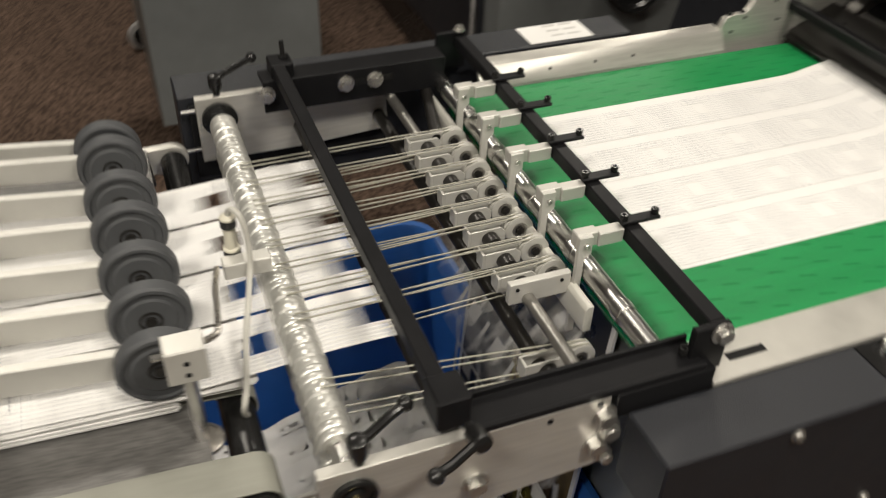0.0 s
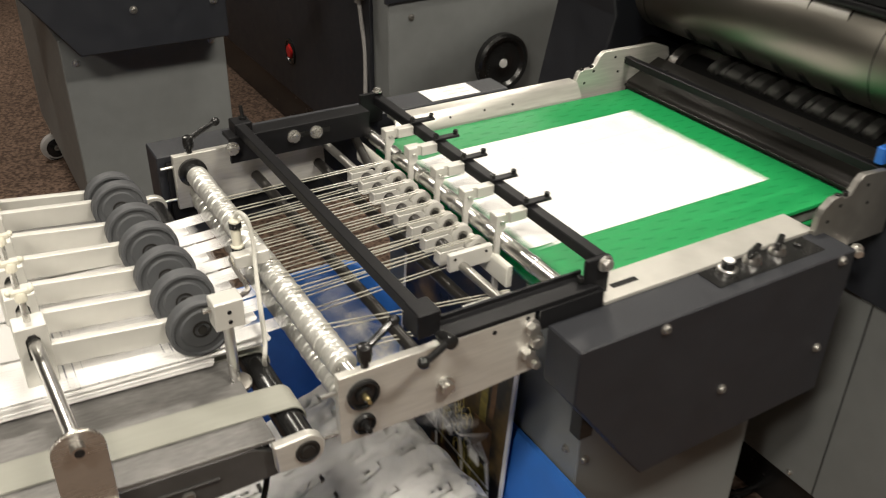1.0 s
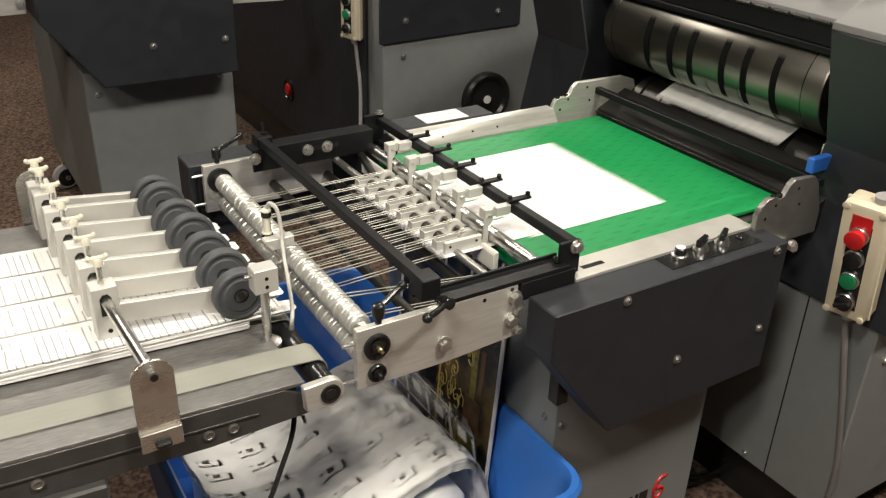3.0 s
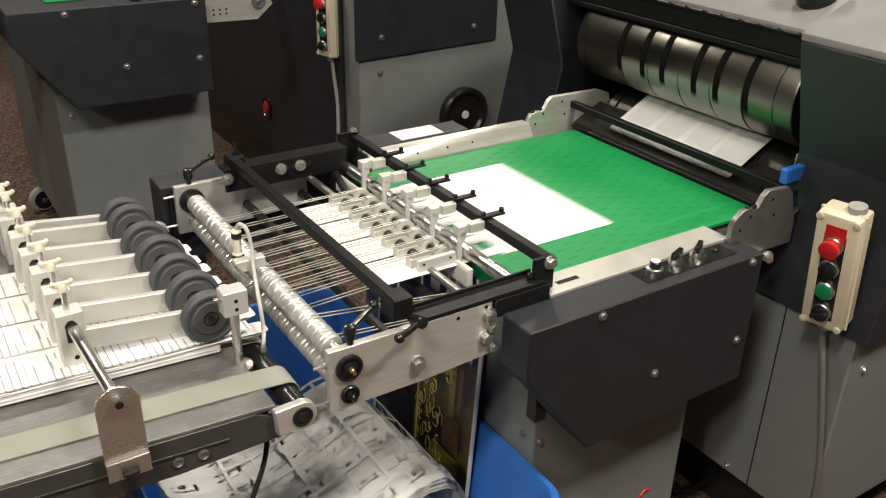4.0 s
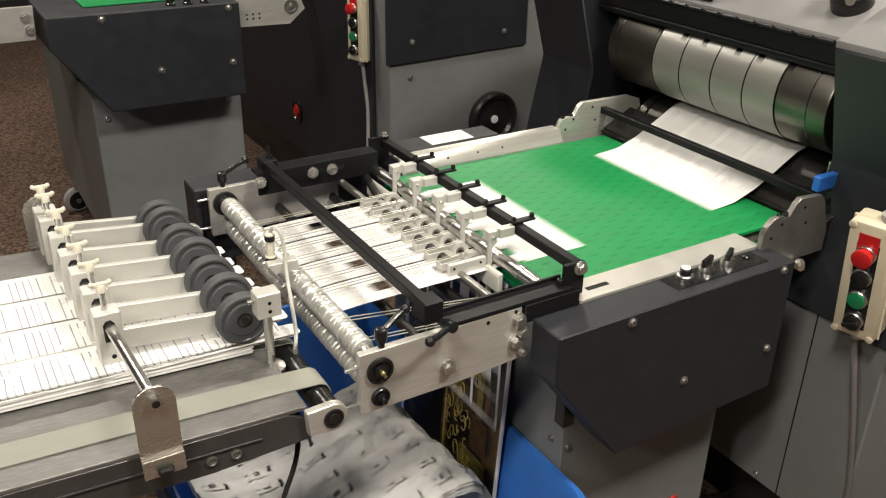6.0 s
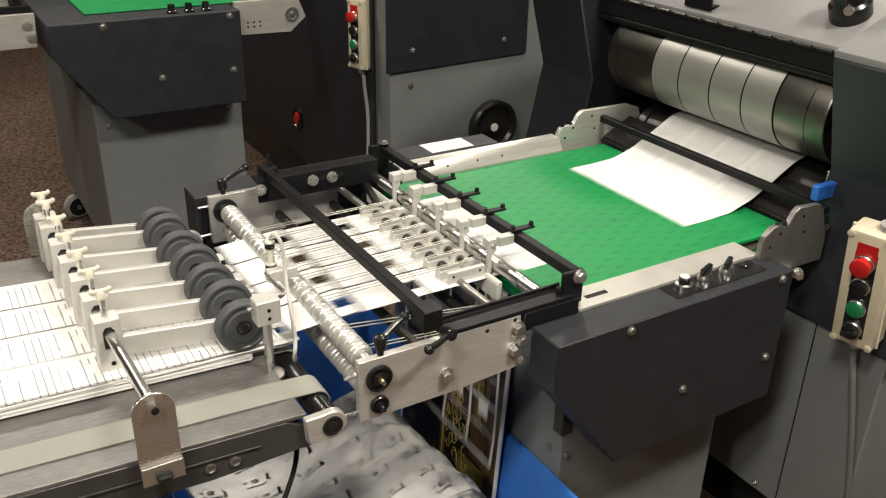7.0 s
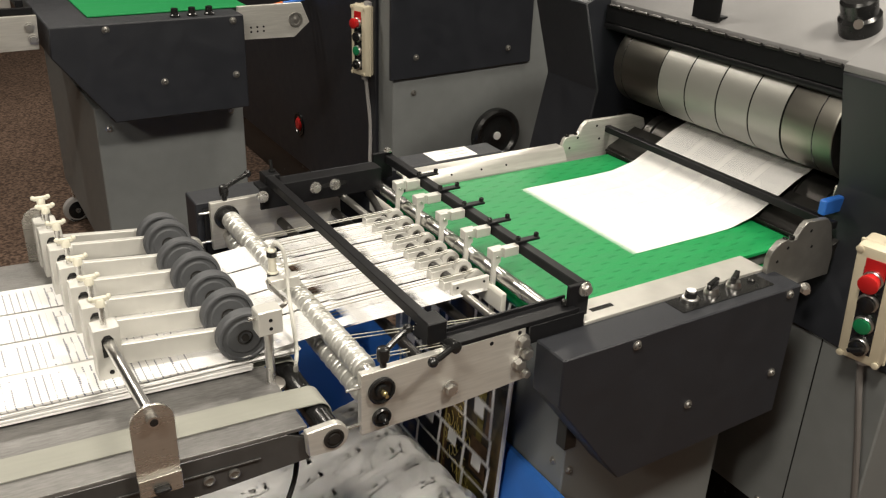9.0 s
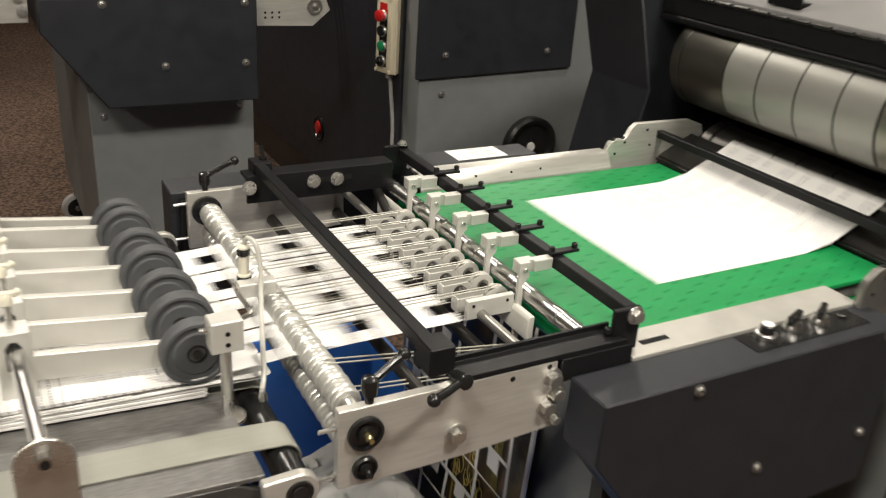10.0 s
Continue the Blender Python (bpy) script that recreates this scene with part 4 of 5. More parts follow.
def hold_wheel():
    w = thing("hold_down_unit", "white alloy hold-down arm with a grey rubber wheel", "hold-down unit", "hold-down units on the cross tube")
    # local origin on the cross tube
    prof = [(0.031, -0.009), (0.034, -0.0085), (0.036, -0.006), (0.036, 0.006), (0.034, 0.0085), (0.031, 0.009)]
    wh = part("wheel", lathe([(0.011, -0.005), (0.012, -0.008), (0.022, -0.008), (0.024, -0.0065), (0.03, -0.0065), *prof, (0.03, 0.0065), (0.024, 0.0065), (0.022, 0.008), (0.011, 0.008)], (0.163, 0, -0.026), (0, -1, 0), 40), M_RUBBER, w, "grey rubber wheel")
    part("wheel_bearing", lathe([(0.0105, -0.008), (0.0105, 0.0085), (0.0085, 0.009), (0.008, 0.007), (0.0055, 0.007), (0.005, 0.0105), (0.0001, 0.0105)], (0.163, 0, -0.026), (0, -1, 0), 22), M_DIM, wh)
    m = pose(0, 0, 0, 0, 6, 0)
    bm = box(0.014, 0.172, 0.0125, 0.022, -0.032, -0.004, 0.001)
    bmesh.ops.transform(bm, matrix=m, verts=bm.verts[:])
    part("arm", bm, M_CAST, w, "white alloy arm")
    bm = box(-0.016, 0.016, 0.012, 0.038, -0.052, 0.021, 0.0012)
    y = part("yoke", bm, M_CAST, w, "white alloy yoke")
    part("yoke_slot", prism([(-0.007, -0.018), (0.007, -0.018), (0.007, 0.006), (0.003, 0.0115), (-0.003, 0.0115), (-0.007, 0.006)], "y", 0.0114, 0.0125, 0), M_BLKPL, y)
    part("set_screw", rod((0, 0.0112, -0.04), (0, 0.013, -0.04), 0.003, 12), M_BLACK, y)
    part("screw_shaft", rod((0, 0.025, 0.02), (0, 0.025, 0.05), 0.0035, 12), M_ZINC, y)
    bm = lathe([(0.006, 0), (0.006, 0.007), (0.004, 0.01)], (0, 0.025, 0.046), (0, 0, 1), 14)
    bm = box(-0.011, 0.011, 0.0225, 0.0275, 0.052, 0.059, 0.0018, bm)
    own = bmesh.new()
    for x in (-0.0105, 0.0105):
        bmesh.ops.create_uvsphere(own, u_segments=10, v_segments=6, radius=0.0036, matrix=Matrix.Translation((x, 0.025, 0.0555 + abs(x) * 0.15)))
    bm = join(bm, own)
    part("wing_screw", bm, M_CREAM, w, "cream nylon wing screw")
    return w


_w = hold_wheel()
_w.matrix_basis = pose(-0.256, WHEELS[0], 0.976)
for i, y in enumerate(WHEELS[1:]):
    copy_thing(_w, pose(-0.254 - 0.045 * (y - 0.16), y, 0.976, 0, (0.0, 0.4, -0.5, 0.6, -0.3, 0.5)[i], 0))


def cross_tube():
    t = thing("cross_tube", "chrome cross tube in stainless end brackets", "cross tube")
    bm = rod((-0.247, -0.012, 0.976), (-0.274, 0.62, 0.976), 0.0068, 22)
    part("tube", bm, M_CHROME, t)
    part("tube_bore", rod((-0.247, -0.0125, 0.976), (-0.247, -0.0115, 0.976), 0.0045, 18), M_BLKPL, t)
    for y, side, x in ((0.0, -1, -0.247), (0.606, 1, -0.273)):
        pts = [(x - 0.0235, 0.9)]
        pts += [(x + 0.0235 * math.cos(a), 0.969 + 0.0235 * math.sin(a)) for a in [radians(v) for v in range(180, -1, -15)]]
        pts += [(x + 0.0235, 0.9)]
        b = part("end_bracket", prism(pts, "y", y - 0.002, y + 0.002, 0.0005), M_STAIN, t, "stainless bracket with a round top")
        y2 = y + side * 0.006
        part("bracket_foot", box(x - 0.0235, x + 0.0235, min(y, y2), max(y, y2), 0.898, 0.901, 0.0004), M_STAIN, b)
        part("bracket_lip", box(x - 0.0235, x + 0.0235, y2 - 0.0015, y2 + 0.0015, 0.876, 0.901, 0.0006), M_STAIN, b)
        part("wing_screw", box(x - 0.009, x + 0.009, min(y2, y2 + side * 0.01), max(y2, y2 + side * 0.01), 0.882, 0.889, 0.002), M_BLKPL, b)
    return t


cross_tube()


def sensor_post():
    s = thing("sensor_post", "chrome post with an alloy block, air nozzle and bent rod", "sensor post")
    part("post", rod((-0.072, 0.12, 0.886), (-0.072, 0.12, 0.985), 0.006, 20), M_CHROME, s)
    b = part("block", box(-0.088, -0.056, 0.108, 0.132, 0.97, 1.004, 0.0012), M_CAST, s, "white alloy block")
    for z in (0.979, 0.991):
        part("set_screw", rod((-0.072, 0.1075, z), (-0.072, 0.109, z), 0.0025, 12), M_BLACK, b)
    part("thumb_screw", rod((-0.088, 0.12, 0.993), (-0.097, 0.12, 0.993), 0.003, 10), M_ZINC, b)
    part("bent_rod", sweep([(-0.058, 0.122, 0.997), (-0.046, 0.124, 1.0), (-0.042, 0.14, 0.998), (-0.036, 0.2, 0.984), (-0.03, 0.235, 0.976)], 0.0028, 8), M_STAIN, s)
    n = part("nozzle", lathe([(0.0075, 0), (0.0075, 0.012), (0.008, 0.012), (0.008, 0.018), (0.006, 0.019), (0.006, 0.042), (0.0072, 0.042), (0.0072, 0.052), (0.004, 0.055)], (-0.012, 0.262, 0.958), (0, 0, 1), 20), M_CREAM, s, "cream air nozzle with black rings")
    part("ring", lathe([(0.0083, 0), (0.0083, 0.009)], (-0.012, 0.262, 0.965), (0, 0, 1), 20), M_BLKPL, n)
    part("ring", lathe([(0.0075, 0), (0.0075, 0.008)], (-0.012, 0.262, 1.0), (0, 0, 1), 20), M_BLKPL, n)
    part("holder", box(-0.024, 0.02, 0.24, 0.256, 0.955, 0.972, 0.001), M_CAST, s, "alloy holder")
    part("hose", sweep([(-0.012, 0.262, 1.01), (-0.008, 0.256, 1.022), (-0.001, 0.247, 1.014), (0.001, 0.24, 0.985), (-0.004, 0.225, 0.962), (-0.02, 0.17, 0.945), (-0.028, 0.14, 0.92), (-0.034, 0.13, 0.9), (-0.03, 0.16, 0.86), (-0.06, 0.22, 0.84)], 0.0028, 8), M_CLEARW, s, "milky air hose")
    part("foot_ring", lathe([(0.018, 0), (0.018, 0.004), (0.012, 0.006), (0.0001, 0.006)], (-0.072, 0.12, 0.886), (0, 0, 1), 24), M_STAIN, s)
    return s


sensor_post()


# ---- waste bin, waste pile and the dark poster behind ----
def bin_():
    b = thing("waste_bin", "blue plastic waste bin full of cut-out paper waste", "bin")
    x0, x1, y0, y1, zt, zb, ins = -0.2, 0.352, -0.085, 0.72, 0.61, FLOOR, 0.045

    def ring(bm, i, z):
        r = 0.05
        pts = []
        for cx, cy, a0 in ((x1 - i - r, y1 - i - r, 0), (x0 + i + r, y1 - i - r, 90), (x0 + i + r, y0 + i + r, 180), (x1 - i - r, y0 + i + r, 270)):
            for k in range(7):
                a = radians(a0 + 15 * k)
                pts.append(bm.verts.new((cx + r * math.cos(a), cy + r * math.sin(a), z)))
        return pts

    def shell(levels):
        bm = bmesh.new()
        rs = [ring(bm, i, z) for i, z in levels]
        n = len(rs[0])
        for a, c in zip(rs, rs[1:]):
            for k in range(n):
                bm.faces.new((a[k], a[(k + 1) % n], c[(k + 1) % n], c[k]))
        bm.faces.new(rs[-1])
        bm.faces.new(rs[0][::-1]) if levels[0][1] < 0.3 else None
        bmesh.ops.recalc_face_normals(bm, faces=bm.faces[:])
        return bm

    part("body", shell([(ins, zb), (0.012, zt - 0.02), (0.0, zt - 0.018), (-0.004, zt - 0.008), (0.0, zt), (0.008, zt), (0.014, zt - 0.012), (ins + 0.004, zb + 0.006)]), M_BLUE, b)
    part("front_grip", box(0.02, 0.14, y0 - 0.016, y0 - 0.003, zt - 0.03, zt - 0.012, 0.005), M_BLUE, b)
    return b


bin_()


HEAP = [(-0.13, 0.515), (-0.06, 0.5), (0.02, 0.505), (0.1, 0.535), (0.17, 0.565), (0.225, 0.57), (0.262, 0.545), (0.285, 0.49), (0.295, 0.4)]


def heap_point(u):
    """The upper profile of the waste heap, u from 0 at its left end to 1."""
    f = u * (len(HEAP) - 1)
    i = min(int(f), len(HEAP) - 2)
    a, b, c, d = (Vector(HEAP[min(max(k, 0), len(HEAP) - 1)]) for k in (i - 1, i, i + 1, i + 2))
    t = f - i
    return 0.5 * (2 * b + (c - a) * t + (2 * a - 5 * b + 4 * c - d) * t * t + (3 * b - a - 3 * c + d) * t ** 3)


def skeleton_cells(nu, nv, cu, cv):
    """Which cells of a fine grid are paper in a die-cut sheet: all but the angled slits of each card."""
    keep = {}
    for i in range(nu):
        for j in range(nv):
            a, b = i % cu, j % cv
            slit = (b == 4 and 3 <= a <= 9) or (a == 9 and 4 <= b <= 7) or (a in (5, 6) and 6 <= b <= 7) or (b == 7 and a in (3, 6))
            keep[i, j] = not slit
    return keep


def waste_pile():
    rnd = random.Random(7)
    p = thing("waste_pile", "heap of white die-cut paper skeletons piled in the bin", "paper waste")
    cu, cv = 12, 11
    nu, nv = 8 * cu, 7 * cv
    for k in range(13):
        ox, oy, oz = rnd.uniform(-0.002, 0.002), rnd.uniform(-0.002, 0.002), -0.0019 * k
        ph, am = 1.3 + rnd.uniform(-0.15, 0.15), 0.0035
        keep = skeleton_cells(nu, nv, cu, cv)
        bm = bmesh.new()
        vs = {}

        def vert(i, j):
            if (i, j) not in vs:
                u, v = i / nu, j / nv
                q = heap_point(u)
                wob = am * math.sin(9 * v * 3.1 + ph + 5 * u) + 0.003 * math.sin(17 * u + 2 * ph) + 0.0045 * noise.noise(Vector((u * 22, v * 17, k * 0.06)))
                vs[i, j] = bm.verts.new((q[0] + ox - 0.02 * (v - 0.5), 0.105 + 0.36 * v + oy, q[1] + oz + wob - 0.02 * v))
            return vs[i, j]

        for (i, j), ok in keep.items():
            if ok:
                bm.faces.new((vert(i, j), vert(i + 1, j), vert(i + 1, j + 1), vert(i, j + 1)))
        part("waste_sheet", bm, M_PAPER, p)
    part("waste_bulk", prism([(-0.12, 0.25), (-0.12, 0.45), (0.1, 0.48), (0.2, 0.51), (0.25, 0.49), (0.27, 0.25)], "y", 0.1, 0.47, 0.01), M_PAPER, p, "pressed lower layers of paper waste")
    return p


waste_pile()


def poster():
    p = thing("poster", "dark glossy poster with gold curls and a white edge", "poster")
    p.matrix_basis = face_pose((0.328, 0.3, 0.66), (0.0, -1, 0), (0.06, 0.0, 1))
    part("panel", box(-0.17, 0.155, -0.3, 0.22, -0.003, 0.0, 0.0004), M_POSTER, p)
    part("white_edge", box(0.155, 0.163, -0.3, 0.22, -0.003, 0.0004, 0.0003), M_PAPER, p)
    part("white_edge", box(-0.178, -0.17, -0.3, 0.22, -0.003, 0.0004, 0.0003), M_PAPER, p)
    rnd = random.Random(11)
    for x0, x1, y0, y1, m in ((0.0, 0.085, -0.28, -0.15, M_OLIVE), (-0.09, -0.01, -0.29, -0.2, M_UMBER), (-0.066, -0.045, -0.2, 0.03, M_UMBER), (0.03, 0.08, -0.14, -0.07, M_UMBER), (0.042, 0.06, -0.07, 0.04, M_OLIVE), (0.068, 0.08, -0.05, 0.04, M_UMBER)):
        part("picture_patch", box(x0 + 0.04, x1 + 0.04, y0, y1, 0.0001, 0.0006, 0), m, p)
    for x in (0.012, 0.034, 0.056, 0.072):
        part("gold_bar", box(x + 0.04, x + 0.04 + rnd.uniform(0.002, 0.005), rnd.uniform(-0.28, -0.25), rnd.uniform(-0.21, -0.16), 0.0006, 0.0011, 0), M_GOLD, p)
    part("gold_bar", box(-0.018, -0.013, -0.2, 0.0, 0.0006, 0.0011, 0), M_GOLD, p)
    for xa, xb, ya, yb, count in ((-0.06, -0.005, -0.17, 0.03, 36), (0.01, 0.05, -0.01, 0.03, 10), (0.0, 0.03, -0.11, -0.08, 5), (-0.02, 0.03, -0.2, -0.14, 8)):
        for k in range(count):
            x, y, r = rnd.uniform(xa, xb) + 0.04, rnd.uniform(ya, yb), rnd.uniform(0.006, 0.013)
            a0 = rnd.uniform(0, 6)
            pts = [(x + r * math.cos(a0 + a) * 0.7, y + r * math.sin(a0 + a) * 1.3, 0.0005) for a in (0, 1.2, 2.4, 3.6, 4.8)]
            part("gold_curl", sweep(pts, 0.0008, 5, steps=3), M_GOLD, p)
    return p


poster()


# ---- the second machine behind ----
def far_machine():
    u = thing("far_press", "second grey and dark grey press standing behind", "die-cutting press")
    y0 = 1.467
    part("cabinet", box(0.815, 1.40, y0, 3.51, 0.36, 1.3, 0.003), M_GREY, u, "grey cabinet")
    part("upper_panel", prism([(0.80, 0.872), (1.305, 0.884), (1.305, 1.3), (0.80, 1.3)], "y", y0 - 0.012, y0 - 0.001, 0.002), M_DARK, u, "dark grey upper panel")
    part("side_panel", box(0.803, 0.8145, 1.56, 3.5, 0.37, 1.3, 0.002), M_DARK, u, "dark grey side panel")
    part("red_indicator", lathe([(0.045, 0), (0.045, 0.004), (0.038, 0.006), (0.036, 0.002), (0.0001, 0.002)], (0.803, 2.198, 0.528), (-1, 0, 0), 24), M_BLKPL, u)
    part("red_lens", lathe([(0.026, 0), (0.02, 0.006), (0.0001, 0.007)], (0.8, 2.198, 0.528), (-1, 0, 0), 20), M_RED, u)
    for k in range(3):
        part("air_tube", sweep([(0.8, 2.02 + k * 0.03, 1.03 - k * 0.006), (0.74, 2.0 + k * 0.03, 1.02 - k * 0.006), (0.68, 2.0 + k * 0.03, 1.015 - k * 0.008)], 0.005, 8), M_BLUE2, u, "blue air tube")
        part("air_fitting", rod((0.682, 2.0 + k * 0.03, 1.015 - k * 0.008), (0.65, 2.0 + k * 0.03, 1.01 - k * 0.008), 0.007, 10, 0.004), M_ORANGE, u, "orange fitting")
    part("plinth", box(0.82, 1.36, y0 + 0.05, 3.45, FLOOR, 0.36, 0.002), M_BLKPL, u)
    for x, z in ((0.885, 0.935), (1.216, 0.935)):
        part("dome_screw", domescrew((x, y0 - 0.012, z), (0, -1, 0), 0.0075), M_ZINC2, u)
    part("dome_screw", domescrew((0.885, y0, 0.825), (0, -1, 0), 0.0075), M_ZINC2, u)
    w = part("hand_wheel", lathe([(0.083, 0.02), (0.088, 0.025), (0.088, 0.045), (0.08, 0.052), (0.07, 0.05), (0.062, 0.04), (0.03, 0.036), (0.022, 0.04), (0.0001, 0.042)], (1.172, y0, 0.662), (0, -1, 0), 44), M_BLKPL, u, "black hand wheel")
    part("hub_cap", lathe([(0.013, 0), (0.013, 0.004), (0.0001, 0.005)], (1.172, y0 - 0.042, 0.662), (0, -1, 0), 20), M_PAPER, w)
    part("shaft", rod((1.172, y0, 0.662), (1.172, y0 - 0.03, 0.662), 0.03, 24), M_BLKPL, w)
    return u


far_machine()


def far_delivery():
    u = thing("far_delivery_unit", "dark grey cover on a grey stand of the machine behind", "machine cover")
    y0 = 1.49
    part("cover", prism([(-0.105, 1.09), (0.378, 1.09), (0.378, 0.838), (0.02, 0.838), (-0.11, 1.018)], "y", y0, 2.1, 0.003), M_DARK, u, "dark grey cover")
    for x, z in ((0.025, 1.076), (0.155, 0.932), (0.348, 1.076), (0.347, 0.932)):
        part("dome_screw", domescrew((x, y0, z), (0, -1, 0), 0.0075), M_ZINC2, u)
    part("stand", box(-0.012, 0.395, 1.6, 2.45, 0.36, 0.85, 0.003), M_GREY, u, "grey sheet-metal stand")
    for x, z in ((0.02, 0.79), (0.36, 0.8)):
        part("dome_screw", domescrew((x, 1.6, z), (0, -1, 0), 0.007), M_ZINC, u)
    for x, s in ((0.255, 1), (0.3, 0), (0.345, 0)):
        part("knob", lathe([(0.013, 0), (0.013, 0.005), (0.01, 0.007), (0.009, 0.022), (0.0001, 0.022)], (x - 0.05, y0 + 0.03, 1.09), (0, 0, 1), 18), M_BLKPL, u)
    part("green_belt", box(0.0, 0.42, 1.58, 2.05, 1.091, 1.095, 0.001), M_BELT, u, "green belt")
    part("side_plate", prism([(-0.3, 1.029), (-0.125, 1.03), (-0.12, 1.112), (-0.3, 1.112)], "y", 1.545, 1.557, 0.001), M_ALU, u, "aluminium side plate")
    part("arm_plate", prism([(0.38, 1.01), (0.54, 1.006), (0.587, 1.045), (0.565, 1.1), (0.38, 1.1)], "y", 1.545, 1.557, 0.001), M_ALU, u, "aluminium arm plate")
    for i in range(3):
        for k in range(2):
            part("plate_hole", rod((0.415 + i * 0.018, 1.5445, 1.03 + k * 0.012), (0.415 + i * 0.018, 1.548, 1.03 + k * 0.012), 0.003, 10), M_BLACK, u)
    part("arm_bearing", lathe([(0.02, 0), (0.02, 0.004), (0.014, 0.004), (0.013, 0.002), (0.006, 0.002), (0.0001, 0.006)], (0.545, 1.545, 1.055), (0, -1, 0), 24), M_ZINC2, u)
    for x, z in ((-0.14, 1.085), (-0.135, 1.055)):
        part("hex_bolt", hexbolt((x, 1.545, z), (0, -1, 0), 0.009, 0.01), M_ZINC, u)
    c = part("caster", lathe([(0.02, -0.011), (0.036, -0.013), (0.041, -0.009), (0.041, 0.009), (0.036, 0.013), (0.02, 0.011)], (0.0, 2.37, FLOOR + 0.0415), (0.2, -1, 0), 26), M_BLKPL, u, "grey caster wheel")
    part("caster_tyre", lathe([(0.037, -0.014), (0.046, -0.009), (0.046, 0.009), (0.037, 0.014)], (0.0, 2.37, FLOOR + 0.0465), (0.2, -1, 0), 26), M_CABLE, c, "pale grey tyre")
    part("caster_hub", lathe([(0.03, -0.0165), (0.033, -0.015), (0.033, 0.015), (0.03, 0.0165)], (0.0, 2.37, FLOOR + 0.0465), (0.2, -1, 0), 24), M_BLKPL, c)
    part("caster_axle", lathe([(0.009, -0.02), (0.009, 0.02)], (0.0, 2.37, FLOOR + 0.0465), (0.2, -1, 0), 14), M_ZINC, c)
    part("caster_fork", box(-0.004, 0.028, 2.36, 2.4, FLOOR + 0.06, 0.36, 0.002), M_ZINC, c)
    part("foot", box(0.05, 0.35, 1.65, 2.15, FLOOR, 0.36, 0.002), M_BLKPL, u)
    return u


far_delivery()


def far_stripper():
    u = thing("far_stripping_unit", "black bars and a steel roller of the stripping unit behind", "stripping unit")
    part("side_channel", box(-0.34, -0.125, 1.56, 1.575, 1.1125, 1.128, 0.001), M_BLACK, u)
    part("side_channel", box(-0.34, -0.125, 2.07, 2.085, 1.1125, 1.128, 0.001), M_BLACK, u)
    for x in (-0.3, -0.16):
        part("cross_bar", box(x, x + 0.018, 1.5755, 2.0695, 1.128, 1.144, 0.001), M_BLACK, u)
    part("roller", rod((-0.23, 1.5755, 1.118), (-0.23, 2.0695, 1.118), 0.014, 22), M_CHROME, u, "polished steel roller")
    part("side_plate", box(-0.3, -0.125, 2.07, 2.08, 1.03, 1.112, 0.001), M_ALU, u)
    return u


far_stripper()
pendant(face_pose((0.765, 1.60, 0.965), (0.25, -1.0, 0), (0, 0, 1)), "beige push-button pendant on the machine behind")


cab = thing("far_pendant_cable", "grey cable hanging from the far control pendant", "cable")
part("cable", sweep([(0.79, 1.6, 0.85), (0.795, 1.6, 0.8), (0.8, 1.59, 0.7), (0.795, 1.585, 0.55), (0.8, 1.59, 0.4), (0.82, 1.58, FLOOR + 0.02)], 0.006, 8), M_CABLE, cab)
cab = thing("conveyor_cable", "thin black cable hanging below the delivery conveyor", "cable")
part("cable", sweep([(-0.06, 0.07, 0.85), (-0.075, 0.04, 0.8), (-0.11, 0.02, 0.74), (-0.15, 0.0, 0.66), (-0.17, -0.06, 0.5), (-0.18, -0.15, FLOOR + 0.01)], 0.0035, 8), M_BLKPL, cab)


def wheeled_stand():
    b = thing("wheeled_stand", "grey wheeled stand carrying the delivery conveyor on carpet", "stand")
    part("beam", box(-0.7, -0.22, 0.36, 0.5, FLOOR + 0.05, FLOOR + 0.11, 0.004), M_GREY, b)
    part("column", box(-0.62, -0.5, 0.2, 0.45, FLOOR + 0.11, 0.84, 0.004), M_DIM3, b)
    w = part("wheel", lathe([(0.02, -0.016), (0.045, -0.018), (0.052, -0.012), (0.052, 0.012), (0.045, 0.018), (0.02, 0.016)], (-0.24, 0.33, FLOOR + 0.053), (0.3, -1, 0), 26), M_BLKPL, b, "black caster wheel")
    part("hub", rod((-0.235, 0.315, FLOOR + 0.053), (-0.24, 0.33, FLOOR + 0.053), 0.018, 18), M_ZINC, w)


wheeled_stand()


# ---- sheets coming out of the press, their cards, and the waste ----
PERIOD, SPEED, LEAD0, T0 = 0.921, 0.80, 0.70, 7.0
SHEET_L, SHEET_Y0, SHEET_Y1, NSEG = 0.445, 0.145, 0.465, 8
PROFILE = [(2.2, 1.01), (0.985, 1.01), (0.935, 0.983), (0.9, 0.9635), (0.876, 0.95), (0.845, 0.9365), (0.815, 0.929), (0.78, 0.926), (-0.6, 0.926)]


def line_table(points):
    acc, out = 0.0, [(0.0, *points[0])]
    for (x0, z0), (x1, z1) in zip(points, points[1:]):
        acc += math.hypot(x1 - x0, z1 - z0)
        out.append((acc, x1, z1))
    return out


TABLE = line_table(PROFILE)
S_LEAD0 = next(a + (x - LEAD0) for (a, x, z), (b, x2, z2) in zip(TABLE, TABLE[1:]) if x >= LEAD0 > x2)


def on_line(table, s):
    s = min(max(s, 0.0), table[-1][0] - 1e-6)
    for (a, x0, z0), (b, x1, z1) in zip(table, table[1:]):
        if a <= s <= b:
            f = (s - a) / max(b - a, 1e-9)
            return x0 + (x1 - x0) * f, z0 + (z1 - z0) * f
    return table[-1][1:]


SEG = SHEET_L / NSEG
ROWS_ACROSS = 4
SHEET_W = SHEET_Y1 - SHEET_Y0


